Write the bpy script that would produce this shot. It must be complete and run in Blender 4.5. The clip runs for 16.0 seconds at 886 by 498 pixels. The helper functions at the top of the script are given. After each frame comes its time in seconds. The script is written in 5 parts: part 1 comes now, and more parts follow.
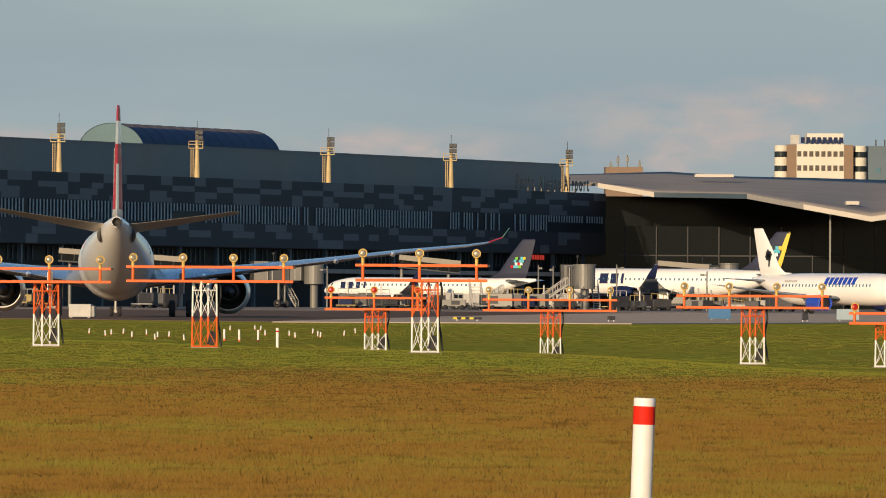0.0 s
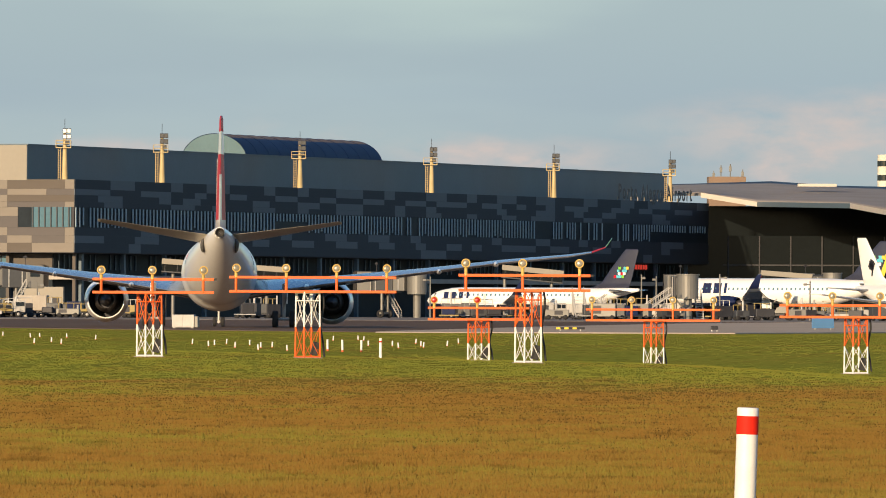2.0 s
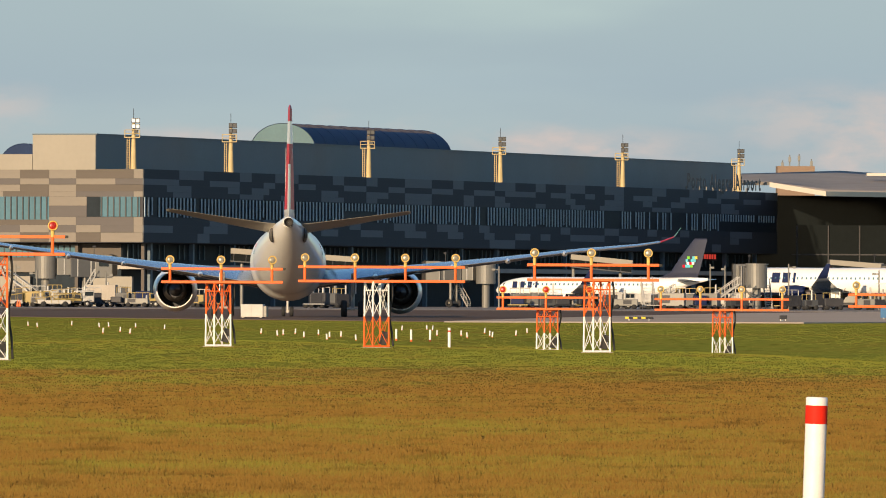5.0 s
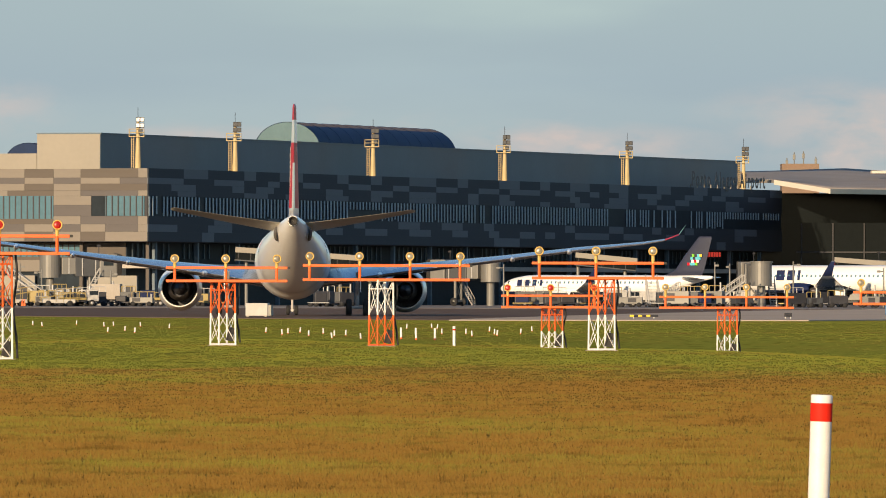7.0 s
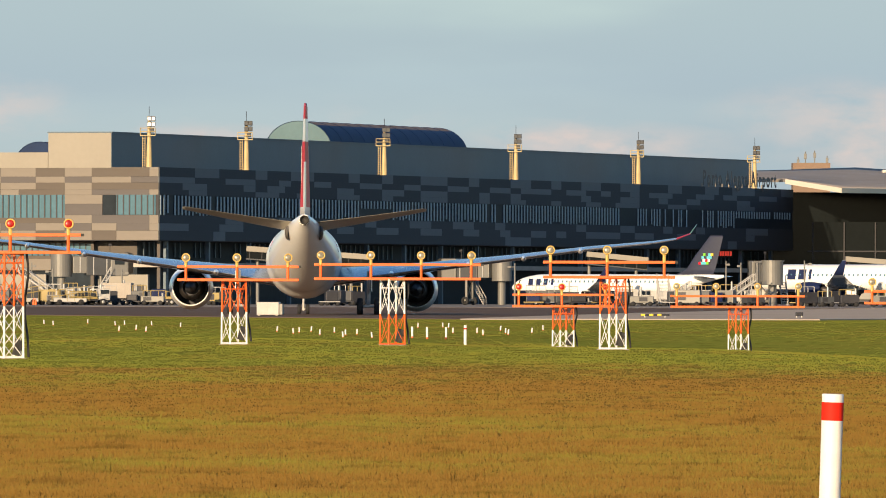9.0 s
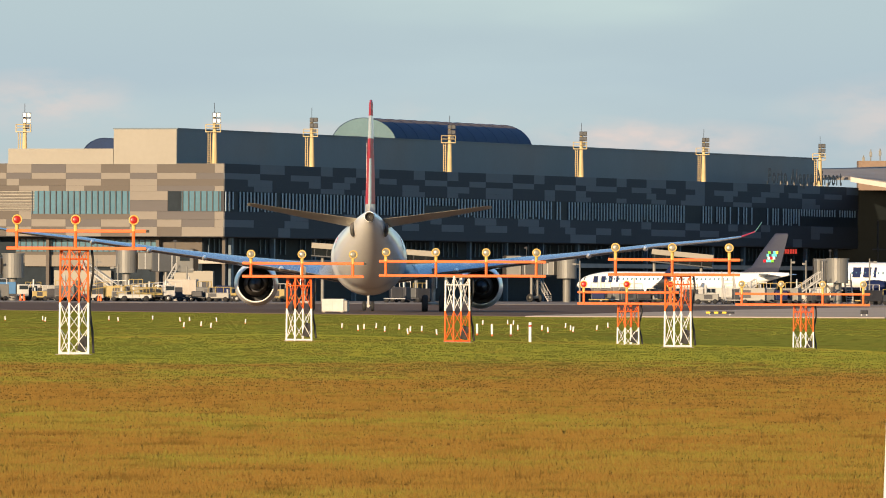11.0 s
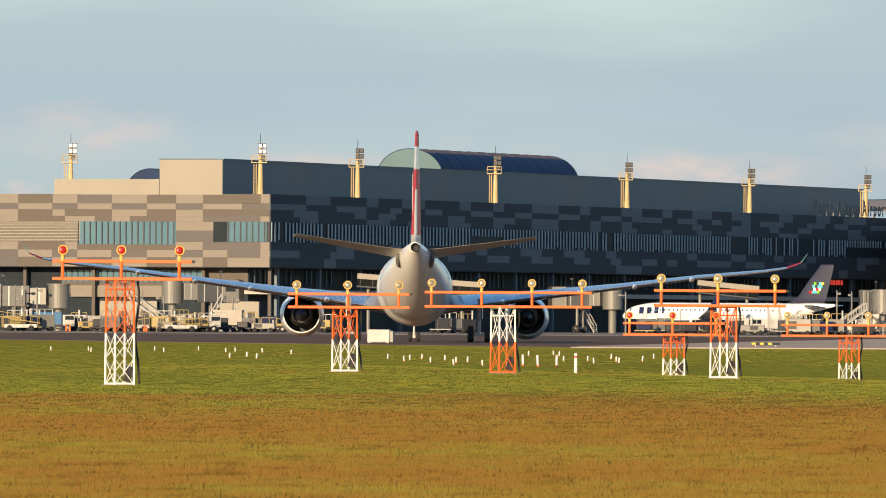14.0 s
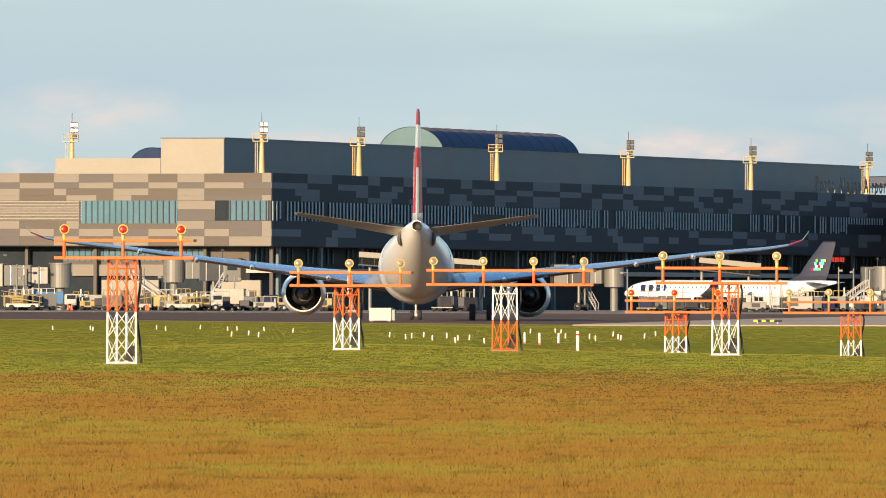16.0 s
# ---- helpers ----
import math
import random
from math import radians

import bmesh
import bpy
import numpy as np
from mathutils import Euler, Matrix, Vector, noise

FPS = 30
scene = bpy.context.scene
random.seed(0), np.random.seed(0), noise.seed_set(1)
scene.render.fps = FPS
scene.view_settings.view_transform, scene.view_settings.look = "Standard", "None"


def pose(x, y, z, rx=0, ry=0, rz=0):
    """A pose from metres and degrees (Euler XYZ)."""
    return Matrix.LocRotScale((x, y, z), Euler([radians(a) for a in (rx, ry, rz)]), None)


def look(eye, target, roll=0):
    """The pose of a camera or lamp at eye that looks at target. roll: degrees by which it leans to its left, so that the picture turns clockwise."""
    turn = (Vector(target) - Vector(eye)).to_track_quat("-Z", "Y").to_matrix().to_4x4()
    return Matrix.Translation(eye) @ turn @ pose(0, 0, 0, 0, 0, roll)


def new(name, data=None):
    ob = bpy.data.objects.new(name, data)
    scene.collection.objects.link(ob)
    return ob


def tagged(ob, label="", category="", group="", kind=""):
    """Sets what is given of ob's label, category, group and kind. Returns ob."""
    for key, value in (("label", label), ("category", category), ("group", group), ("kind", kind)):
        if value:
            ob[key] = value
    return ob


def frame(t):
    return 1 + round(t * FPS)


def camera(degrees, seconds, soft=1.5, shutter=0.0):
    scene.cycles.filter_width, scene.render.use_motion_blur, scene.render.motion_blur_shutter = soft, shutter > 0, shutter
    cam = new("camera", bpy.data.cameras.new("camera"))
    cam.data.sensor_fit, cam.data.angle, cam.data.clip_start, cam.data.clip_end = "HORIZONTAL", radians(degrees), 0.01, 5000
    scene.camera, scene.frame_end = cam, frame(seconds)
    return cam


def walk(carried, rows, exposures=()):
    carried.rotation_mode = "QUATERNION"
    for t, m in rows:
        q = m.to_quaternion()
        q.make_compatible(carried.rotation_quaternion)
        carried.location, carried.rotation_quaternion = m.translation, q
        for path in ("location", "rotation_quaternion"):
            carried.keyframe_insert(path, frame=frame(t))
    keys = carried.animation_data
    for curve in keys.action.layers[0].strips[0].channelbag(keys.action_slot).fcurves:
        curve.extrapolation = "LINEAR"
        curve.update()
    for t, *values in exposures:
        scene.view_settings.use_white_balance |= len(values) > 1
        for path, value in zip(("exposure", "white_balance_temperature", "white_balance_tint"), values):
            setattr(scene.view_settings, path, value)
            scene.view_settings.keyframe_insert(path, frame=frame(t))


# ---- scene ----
cam = camera(5.0, 16.0, soft=1.0)

# The photographer stands at the fence and only turns: seconds, yaw, pitch, roll.
EYE = 1.8
PAN = [
    (0.0, -1.6236, 0.2722, -0.34),
    (0.5, -1.3352, 0.0795, -0.20),
    (1.0, -1.1973, 0.1800, -0.26),
    (1.5, -1.0666, 0.1960, -0.34),
    (2.0, -1.0414, 0.3261, -0.25),
    (2.5, -0.9821, 0.3098, -0.27),
    (3.0, -0.9453, 0.3406, -0.30),
    (3.5, -0.8520, 0.3369, -0.30),
    (4.0, -0.7742, 0.3350, -0.35),
    (4.5, -0.7055, 0.2724, -0.30),
    (7.0, -0.6266, 0.2566, -0.11),
    (7.5, -0.6243, 0.2511, -0.11),
    (8.0, -0.6138, 0.2486, -0.05),
    (8.5, -0.5869, 0.2469, -0.01),
    (9.0, -0.5635, 0.2510, -0.13),
    (9.5, -0.3992, 0.2482, -0.15),
    (10.0, -0.2369, 0.2439, -0.25),
    (12.5, -0.1205, 0.2230, -0.26),
    (12.8, 0.1037, 0.3620, -0.40),
    (13.0, -0.0259, 0.3928, -0.43),
    (13.5, -0.0134, 0.4812, -0.43),
    (14.0, 0.0615, 0.4059, -0.33),
    (14.5, 0.0000, 0.1563, -0.30),
    (15.0, 0.0023, 0.1783, -0.20),
    (15.5, 0.1098, 0.2130, -0.20),
    (16.0, 0.0716, 0.2824, -0.16),
]
walk(cam, [(t, pose(0, 0, EYE, 90 + p, r, y)) for t, y, p, r in PAN],
     exposures=[(0, 0.07), (0.6, 0.03), (1.5, 0.29), (2.5, 0.40), (3.5, 0.40), (7, 0.36), (8, 0.40), (8.5, 0.50), (9, 0.55), (10, 0.64), (12.5, 0.62), (14.5, 0.60), (15, 0.77), (16, 0.80)])

# ---- light: a low warm sun behind the left shoulder, and the evening sky ----
SUN_EL, SUN_AZ = radians(11.5), radians(203)      # azimuth clockwise from +y
world = bpy.data.worlds.new("sky")
scene.world = world
world.use_nodes = True
wn, wl = world.node_tree.nodes, world.node_tree.links
sky = wn.new("ShaderNodeTexSky")
sky.sky_type = "NISHITA"
sky.sun_disc = False
sky.sun_elevation, sky.sun_rotation = SUN_EL, SUN_AZ
sky.air_density, sky.dust_density, sky.ozone_density = 1.0, 0.3, 4.0
wl.new(sky.outputs[0], wn["Background"].inputs[0])
wn["Background"].inputs[1].default_value = 0.11

sun = new("sun", bpy.data.lights.new("sun", "SUN"))
sun.data.energy, sun.data.angle, sun.data.color = 5.0, radians(0.6), (1.0, 0.75, 0.47)
sx, sy, sz = math.sin(SUN_AZ) * math.cos(SUN_EL), math.cos(SUN_AZ) * math.cos(SUN_EL), math.sin(SUN_EL)
sun.matrix_world = look((sx * 100, sy * 100, sz * 100), (0, 0, 0))

# ---- materials ----


def mat(name, color, rough=0.6, metal=0.0, scale=0.5, vary=0.12, bump=0.0, fine=12.0, coat=0.0, emit=0.0, spec=0.5):
    """A surface with blotches at one scale and grain at a finer one."""
    m = bpy.data.materials.new(name)
    m.use_nodes = True
    n, l = m.node_tree.nodes, m.node_tree.links
    b = n["Principled BSDF"]
    b.inputs["Roughness"].default_value, b.inputs["Metallic"].default_value = rough, metal
    b.inputs["Coat Weight"].default_value, b.inputs["Specular IOR Level"].default_value = coat, spec
    tc = n.new("ShaderNodeTexCoord")
    big, small = n.new("ShaderNodeTexNoise"), n.new("ShaderNodeTexNoise")
    big.inputs["Scale"].default_value, small.inputs["Scale"].default_value = scale, scale * fine
    big.inputs["Detail"].default_value = small.inputs["Detail"].default_value = 4
    mix = n.new("ShaderNodeMath")
    mix.operation = "MULTIPLY_ADD"
    mix.inputs[1].default_value = 0.6
    ramp = n.new("ShaderNodeMapRange")
    ramp.inputs["From Min"].default_value, ramp.inputs["From Max"].default_value = 0.35, 1.05
    ramp.inputs["To Min"].default_value, ramp.inputs["To Max"].default_value = 1 - vary, 1 + vary
    mul = n.new("ShaderNodeVectorMath")
    mul.operation = "SCALE"
    mul.inputs[0].default_value = color
    l.new(tc.outputs["Object"], big.inputs["Vector"])
    l.new(tc.outputs["Object"], small.inputs["Vector"])
    l.new(small.outputs["Fac"], mix.inputs[0])
    l.new(big.outputs["Fac"], mix.inputs[2])
    l.new(mix.outputs[0], ramp.inputs["Value"])
    l.new(ramp.outputs[0], mul.inputs["Scale"])
    l.new(mul.outputs[0], b.inputs["Base Color"])
    if bump:
        bp = n.new("ShaderNodeBump")
        bp.inputs["Strength"].default_value = bump
        l.new(small.outputs["Fac"], bp.inputs["Height"])
        l.new(bp.outputs[0], b.inputs["Normal"])
    if emit:
        b.inputs["Emission Color"].default_value = (*color, 1)
        b.inputs["Emission Strength"].default_value = emit
    return m


WHITE = mat("aircraft_white", (0.82, 0.80, 0.76), 0.3, 0, 0.15, 0.05, 0, 20, 0.4)
GREYP = mat("aircraft_grey", (0.25, 0.29, 0.35), 0.24, 0.35, 0.2, 0.10, 0, 20, 0.2)
BAREM = mat("bare_metal", (0.62, 0.63, 0.65), 0.28, 0.9, 0.4, 0.12)
DARKM = mat("dark_metal", (0.035, 0.035, 0.04), 0.55, 0.4, 0.6, 0.3)
EXHAUST = mat("scorched_metal", (0.10, 0.085, 0.075), 0.5, 0.7, 1.5, 0.3)
RED = mat("livery_red", (0.55, 0.006, 0.02), 0.45, 0, 0.3, 0.06, 0, 20, 0.0, spec=0.15)
GREEN = mat("livery_green", (0.17, 0.50, 0.03), 0.32, 0, 0.3, 0.06, 0, 20, 0.3)
DARKGREEN = mat("livery_dark_green", (0.02, 0.25, 0.05), 0.32, 0, 0.3, 0.06, 0, 20, 0.3)
NAVY = mat("livery_navy", (0.012, 0.02, 0.065), 0.5, 0, 0.3, 0.1, spec=0.15)
ROYAL = mat("livery_blue", (0.02, 0.06, 0.42), 0.3, 0, 0.3, 0.1, 0, 20, 0.3)
CYAN = mat("livery_cyan", (0.10, 0.45, 0.55), 0.3, 0, 0.3, 0.1)
YELLOW = mat("livery_yellow", (0.70, 0.50, 0.05), 0.4, 0, 0.5, 0.1)
TYRE = mat("tyre_rubber", (0.018, 0.018, 0.019), 0.85, 0, 3, 0.3, 0.2)
STEEL = mat("gear_steel", (0.40, 0.39, 0.37), 0.45, 0.2, 2, 0.15)
GLASSDK = mat("dark_glass", (0.012, 0.018, 0.025), 0.08, 0, 0.1, 0.3)
GLASSTEAL = mat("teal_glass", (0.07, 0.15, 0.20), 0.12, 0, 0.15, 0.2)
BLIND = mat("window_fin", (0.28, 0.37, 0.42), 0.5, 0, 0.5, 0.12)
CREAM = mat("panel_cream", (0.170, 0.147, 0.120), 0.6, 0, 0.25, 0.12, 0.05)
TAUPE = mat("panel_taupe", (0.069, 0.054, 0.042), 0.6, 0, 0.25, 0.12, 0.05)
SLATE = mat("panel_slate", (0.070, 0.061, 0.060), 0.6, 0, 0.25, 0.12, 0.05)
SHADOWGAP = mat("panel_backing", (0.04, 0.04, 0.045), 0.8, 0, 0.3, 0.2)
# apron front panels: the shade's dark blue cast is put into these colours
DARKPANEL = mat("panel_dark_shade", (0.014, 0.020, 0.028), 0.7, 0, 0.25, 0.15)
MIDPANEL = mat("panel_mid_shade", (0.075, 0.092, 0.110), 0.6, 0, 0.25, 0.12)
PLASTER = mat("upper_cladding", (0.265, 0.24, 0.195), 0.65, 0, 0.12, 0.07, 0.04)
# grey with the blue cast of skylit shade put into the colour
UPPER = mat("grey_shade_tint", (0.082, 0.118, 0.148), 0.5, 0.1, 0.15, 0.10)
ROOFING = mat("grey_roofing", (0.33, 0.29, 0.25), 0.8, 0, 0.08, 0.14, spec=0.1)
FASCIA = mat("roof_fascia", (0.50, 0.45, 0.38), 0.55, 0, 0.3, 0.10)
VAULT = mat("blue_vault_glass", (0.010, 0.026, 0.075), 0.55, 0.0, 0.3, 0.25, spec=0.15)
VAULTCAP = mat("vault_cap_glass", (0.085, 0.150, 0.172), 0.2, 0, 0.2, 0.12)
CONCRETE = mat("concrete", (0.38, 0.34, 0.29), 0.9, 0, 0.3, 0.18, 0.2, spec=0.05)
ASPHALT = mat("taxiway_asphalt", (0.15, 0.105, 0.078), 0.95, 0, 0.05, 0.25, 0.2, 30, spec=0.03)
APRON = mat("apron_concrete", (0.26, 0.225, 0.19), 0.95, 0, 0.04, 0.18, 0.1, 30, spec=0.03)
MASTY = mat("floodlight_mast_yellow", (0.46, 0.35, 0.17), 0.55, 0, 0.8, 0.15)
# sun glint on floodlight glass, put into a pale base colour
LAMPGLINT = mat("floodlight_glass_glint", (0.80, 0.82, 0.85), 0.15, 0.2, 1, 0.1)
ORANGE = mat("mast_orange_paint", (0.72, 0.115, 0.012), 0.5, 0, 2.5, 0.14, 0.05)
MASTW = mat("mast_white_paint", (0.76, 0.74, 0.70), 0.5, 0, 2.5, 0.12, 0.05)
LAMPY = mat("lamp_housing_yellow", (0.55, 0.36, 0.09), 0.45, 0, 4, 0.15)
LENSW = mat("lamp_lens_clear", (0.20, 0.18, 0.14), 0.3, 0.2, 16, 0.75, 0.3, 3)
LENSR = mat("lamp_lens_red", (0.30, 0.010, 0.008), 0.35, 0.1, 16, 0.7, 0.3, 3)
CABLE = mat("black_cable", (0.02, 0.018, 0.016), 0.7, 0, 4, 0.3)
POSTW = mat("post_white", (0.74, 0.72, 0.68), 0.5, 0, 6, 0.10, 0.05)
POSTR = mat("post_red_band", (0.60, 0.022, 0.010), 0.6, 0, 6, 0.12, 0.05, spec=0.1)
BOXW = mat("white_cabinet_paint", (0.40, 0.385, 0.355), 0.55, 0, 1, 0.16)
BRIDGE = mat("boarding_bridge_grey", (0.17, 0.165, 0.15), 0.5, 0.2, 0.5, 0.12)
SIGNBLUE = mat("sign_blue", (0.05, 0.15, 0.30), 0.5, 0, 1, 0.1)
SAFETY = mat("equipment_yellow", (0.30, 0.22, 0.07), 0.55, 0, 1, 0.15)
GLOWRED = mat("red_display", (0.75, 0.06, 0.04), 0.5, 0, 1, 0.1, 0, 12, 0, 0.5)
LETTER = mat("sign_letter_dark", (0.018, 0.018, 0.022), 0.5, 0, 1, 0.1)
BROWN = mat("brown_tile", (0.20, 0.13, 0.085), 0.7, 0, 0.4, 0.15)
WHITEWALL = mat("white_wall", (0.60, 0.55, 0.47), 0.7, 0, 0.2, 0.08)
TAILGREY = mat("tailplane_grey", (0.42, 0.39, 0.345), 0.5, 0.0, 0.3, 0.12)
# matt dark glass that has the shade of recesses in its colour
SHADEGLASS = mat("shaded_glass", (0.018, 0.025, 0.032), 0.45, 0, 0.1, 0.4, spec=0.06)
PALEBLUE = mat("sign_pale_blue", (0.30, 0.38, 0.42), 0.5, 0, 1, 0.1)
# dark glass, with the shade under the roof put into a near-black colour
HALLDARK = mat("shade_dark_glass", (0.007, 0.009, 0.010), 0.10, 0, 0.1, 0.3, spec=0.14)
FINNAVY = mat("fin_dark_blue", (0.030, 0.034, 0.058), 0.4, 0, 0.3, 0.15, spec=0.3)
TUNNEL = mat("bridge_tunnel_dark", (0.045, 0.048, 0.052), 0.5, 0, 0.5, 0.2)
PALE = mat("pale_concrete", (0.50, 0.40, 0.30), 0.95, 0, 0.05, 0.15, 0.1, 30, spec=0.03)

# grass: mown green towards the taxiway, dry and russet towards the fence, in streaks along the rows
GRASS = bpy.data.materials.new("grass_ground")
GRASS.use_nodes = True


def grass_nodes(m, lift, leafy):
    n, l = m.node_tree.nodes, m.node_tree.links
    b = n["Principled BSDF"]
    b.inputs["Roughness"].default_value = 0.9
    b.inputs["Specular IOR Level"].default_value = 0.0
    geo = n.new("ShaderNodeNewGeometry")
    sep = n.new("ShaderNodeSeparateXYZ")
    l.new(geo.outputs["Position"], sep.inputs[0])

    def noise_at(sx_, sy_, detail):
        mp = n.new("ShaderNodeMapping")
        mp.inputs["Scale"].default_value = (sx_, sy_, 0.3)
        t = n.new("ShaderNodeTexNoise")
        t.inputs["Scale"].default_value, t.inputs["Detail"].default_value = 1.0, detail
        l.new(geo.outputs["Position"], mp.inputs["Vector"])
        l.new(mp.outputs[0], t.inputs["Vector"])
        return t.outputs["Fac"]
    wide, mid, fine = noise_at(0.08, 0.04, 4), noise_at(0.7, 0.22, 5), noise_at(6.0, 2.2, 3)
    # dryness by the distance from the fence, broken by the wide noise
    dry = n.new("ShaderNodeMapRange")
    dry.inputs["From Min"].default_value, dry.inputs["From Max"].default_value = 218, 250
    dry.inputs["To Min"].default_value, dry.inputs["To Max"].default_value = 0.84, 0.16
    l.new(sep.outputs["Y"], dry.inputs["Value"])

    def madd(a, k, c):
        x = n.new("ShaderNodeMath")
        x.operation = "MULTIPLY_ADD"
        l.new(a, x.inputs[0])
        x.inputs[1].default_value = k
        if isinstance(c, float):
            x.inputs[2].default_value = c
        else:
            l.new(c, x.inputs[2])
        return x.outputs[0]
    s = madd(wide, 1.8, dry.outputs[0])
    s = madd(mid, 1.25, s)
    s = madd(fine, 0.9, s)
    s = madd(s, 1.0, -1.93)
    ramp = n.new("ShaderNodeValToRGB")
    e = ramp.color_ramp.elements
    stops = ((1.0, (0.174, 0.099, 0.022)), (0.0, (0.146, 0.150, 0.023)), (0.3, (0.156, 0.148, 0.023)), (0.62, (0.167, 0.123, 0.024)))
    for k, (at_, c) in enumerate(stops):
        el = e[1] if k == 0 else e[0] if k == 1 else e.new(at_)
        el.position, el.color = at_, (c[0] * lift, c[1] * lift, c[2] * lift, 1)
    l.new(s, ramp.inputs[0])
    # thin dark matted streaks
    worn = n.new("ShaderNodeMapRange")
    worn.inputs["From Min"].default_value, worn.inputs["From Max"].default_value = 0.30, 0.47
    worn.inputs["To Min"].default_value, worn.inputs["To Max"].default_value = 0.66, 1.05
    l.new(noise_at(1.3, 0.38, 6), worn.inputs["Value"])
    tone = n.new("ShaderNodeVectorMath")
    tone.operation = "SCALE"
    l.new(ramp.outputs[0], tone.inputs[0])
    l.new(worn.outputs[0], tone.inputs["Scale"])
    l.new(tone.outputs[0], b.inputs["Base Color"])
    if leafy:
        tr, mx = n.new("ShaderNodeBsdfTranslucent"), n.new("ShaderNodeMixShader")
        l.new(tone.outputs[0], tr.inputs["Color"])
        mx.inputs[0].default_value = 0.58
        l.new(b.outputs[0], mx.inputs[1])
        l.new(tr.outputs[0], mx.inputs[2])
        l.new(mx.outputs[0], n["Material Output"].inputs[0])


grass_nodes(GRASS, 1.7, False)
TUFT = bpy.data.materials.new("grass_blades")
TUFT.use_nodes = True
grass_nodes(TUFT, 1.95, True)

# ---- mesh helpers ----


def rot_to(direction):
    return Vector(direction).normalized().to_track_quat("Z", "Y").to_matrix().to_4x4()


def box(bm, cx, cy, cz, sx_, sy_, sz_, m=None, bevel=0.0, mi=0):
    r = bmesh.ops.create_cube(bm, size=1, matrix=(m or Matrix()) @ Matrix.Translation((cx, cy, cz)) @ Matrix.Diagonal((sx_, sy_, sz_, 1)))
    faces = {fc for v in r["verts"] for fc in v.link_faces}
    for fc in faces:
        fc.material_index = mi
    if bevel:
        edges = list({e for v in r["verts"] for e in v.link_edges})
        out = bmesh.ops.bevel(bm, geom=edges, offset=bevel, segments=2, affect="EDGES", profile=0.6)
        for fc in out["faces"]:
            fc.material_index = mi


def rod(bm, a, b, r, seg=8, r2=None, mi=0):
    a, b = Vector(a), Vector(b)
    d = b - a
    out = bmesh.ops.create_cone(bm, cap_ends=True, segments=seg, radius1=r, radius2=r if r2 is None else r2, depth=d.length,
                                matrix=Matrix.Translation((a + b) / 2) @ rot_to(d))
    for fc in {fc for v in out["verts"] for fc in v.link_faces}:
        fc.material_index = mi


def loft(bm, rings, close_a=True, close_b=True, mi=0, around=True):
    """Skin a row of rings, each a list of points."""
    vs = [[bm.verts.new(p) for p in ring] for ring in rings]
    n = len(vs[0])
    faces = []
    for r0, r1 in zip(vs, vs[1:]):
        row = []
        for i in range(n if around else n - 1):
            j = (i + 1) % n
            fc = bm.faces.new((r0[i], r0[j], r1[j], r1[i]))
            fc.material_index, fc.smooth = mi, True
            row.append(fc)
        faces.append(row)
    if close_a:
        bm.faces.new(vs[0][::-1]).material_index = mi
    if close_b:
        bm.faces.new(vs[-1]).material_index = mi
    return faces


def turned(bm, profile, m, seg=28, mi=0):
    """A body turned about the local y axis; profile: (y, radius)."""
    rings = []
    for y, r in profile:
        rings.append([m @ Vector((r * math.cos(2 * math.pi * i / seg), y, r * math.sin(2 * math.pi * i / seg))) for i in range(seg)])
    return loft(bm, rings, False, False, mi)


def finish(bm, mats, smooth_angle=None):
    bmesh.ops.recalc_face_normals(bm, faces=bm.faces)
    me = bpy.data.meshes.new("mesh")
    bm.to_mesh(me)
    bm.free()
    for m in mats if isinstance(mats, (list, tuple)) else [mats]:
        me.materials.append(m)
    if smooth_angle:
        me.polygons.foreach_set("use_smooth", [True] * len(me.polygons))
        me.set_sharp_from_angle(angle=radians(smooth_angle))
    return me


def part(name, bm, material, parent, label="", smooth=None):
    """One mesh under a thing or a part."""
    ob = new(name, finish(bm, material, smooth))
    ob.data.name = name
    ob.parent = parent
    if label:
        ob["label"] = label
    return ob


def thing(name, label, category, m=None, group="", kind=""):
    ob = new(name)
    ob.empty_display_size = 0.2
    if m is not None:
        ob.matrix_basis = m
    return tagged(ob, label, category, group, kind)


def solid(name, bm, material, label, category, m=None, group="", kind="", smooth=None):
    ob = new(name, finish(bm, material, smooth))
    ob.data.name = name
    if m is not None:
        ob.matrix_basis = m
    return tagged(ob, label, category, group, kind)


def step(a, b, x):
    t = min(1, max(0, (x - a) / (b - a)))
    return t * t * (3 - 2 * t)


KNOLLS = [(-8.8, 268, 0.04), (-3.3, 310, 0.27), (1.5, 315, 0.18), (8, 299, 0.16), (7.9, 366, -0.16), (15.2, 390, -0.58), (20, 339, -0.40), (23.6, 326, -0.38)]


def ground_z(x, y):
    """Gentle humps and hollows of the lawn between the fence and the taxiway."""
    fade = step(170, 250, y) * (1 - step(430, 560, y)) * (1 - step(60, 140, abs(x)))
    if fade == 0:
        return 0.0
    total, weight = 0.0, 0.25
    for kx, ky, kz in KNOLLS:
        w = math.exp(-((x - kx) / 5.0) ** 2 - ((y - ky) / 35.0) ** 2) * 8
        total, weight = total + w * kz, weight + w
    return fade * total / weight


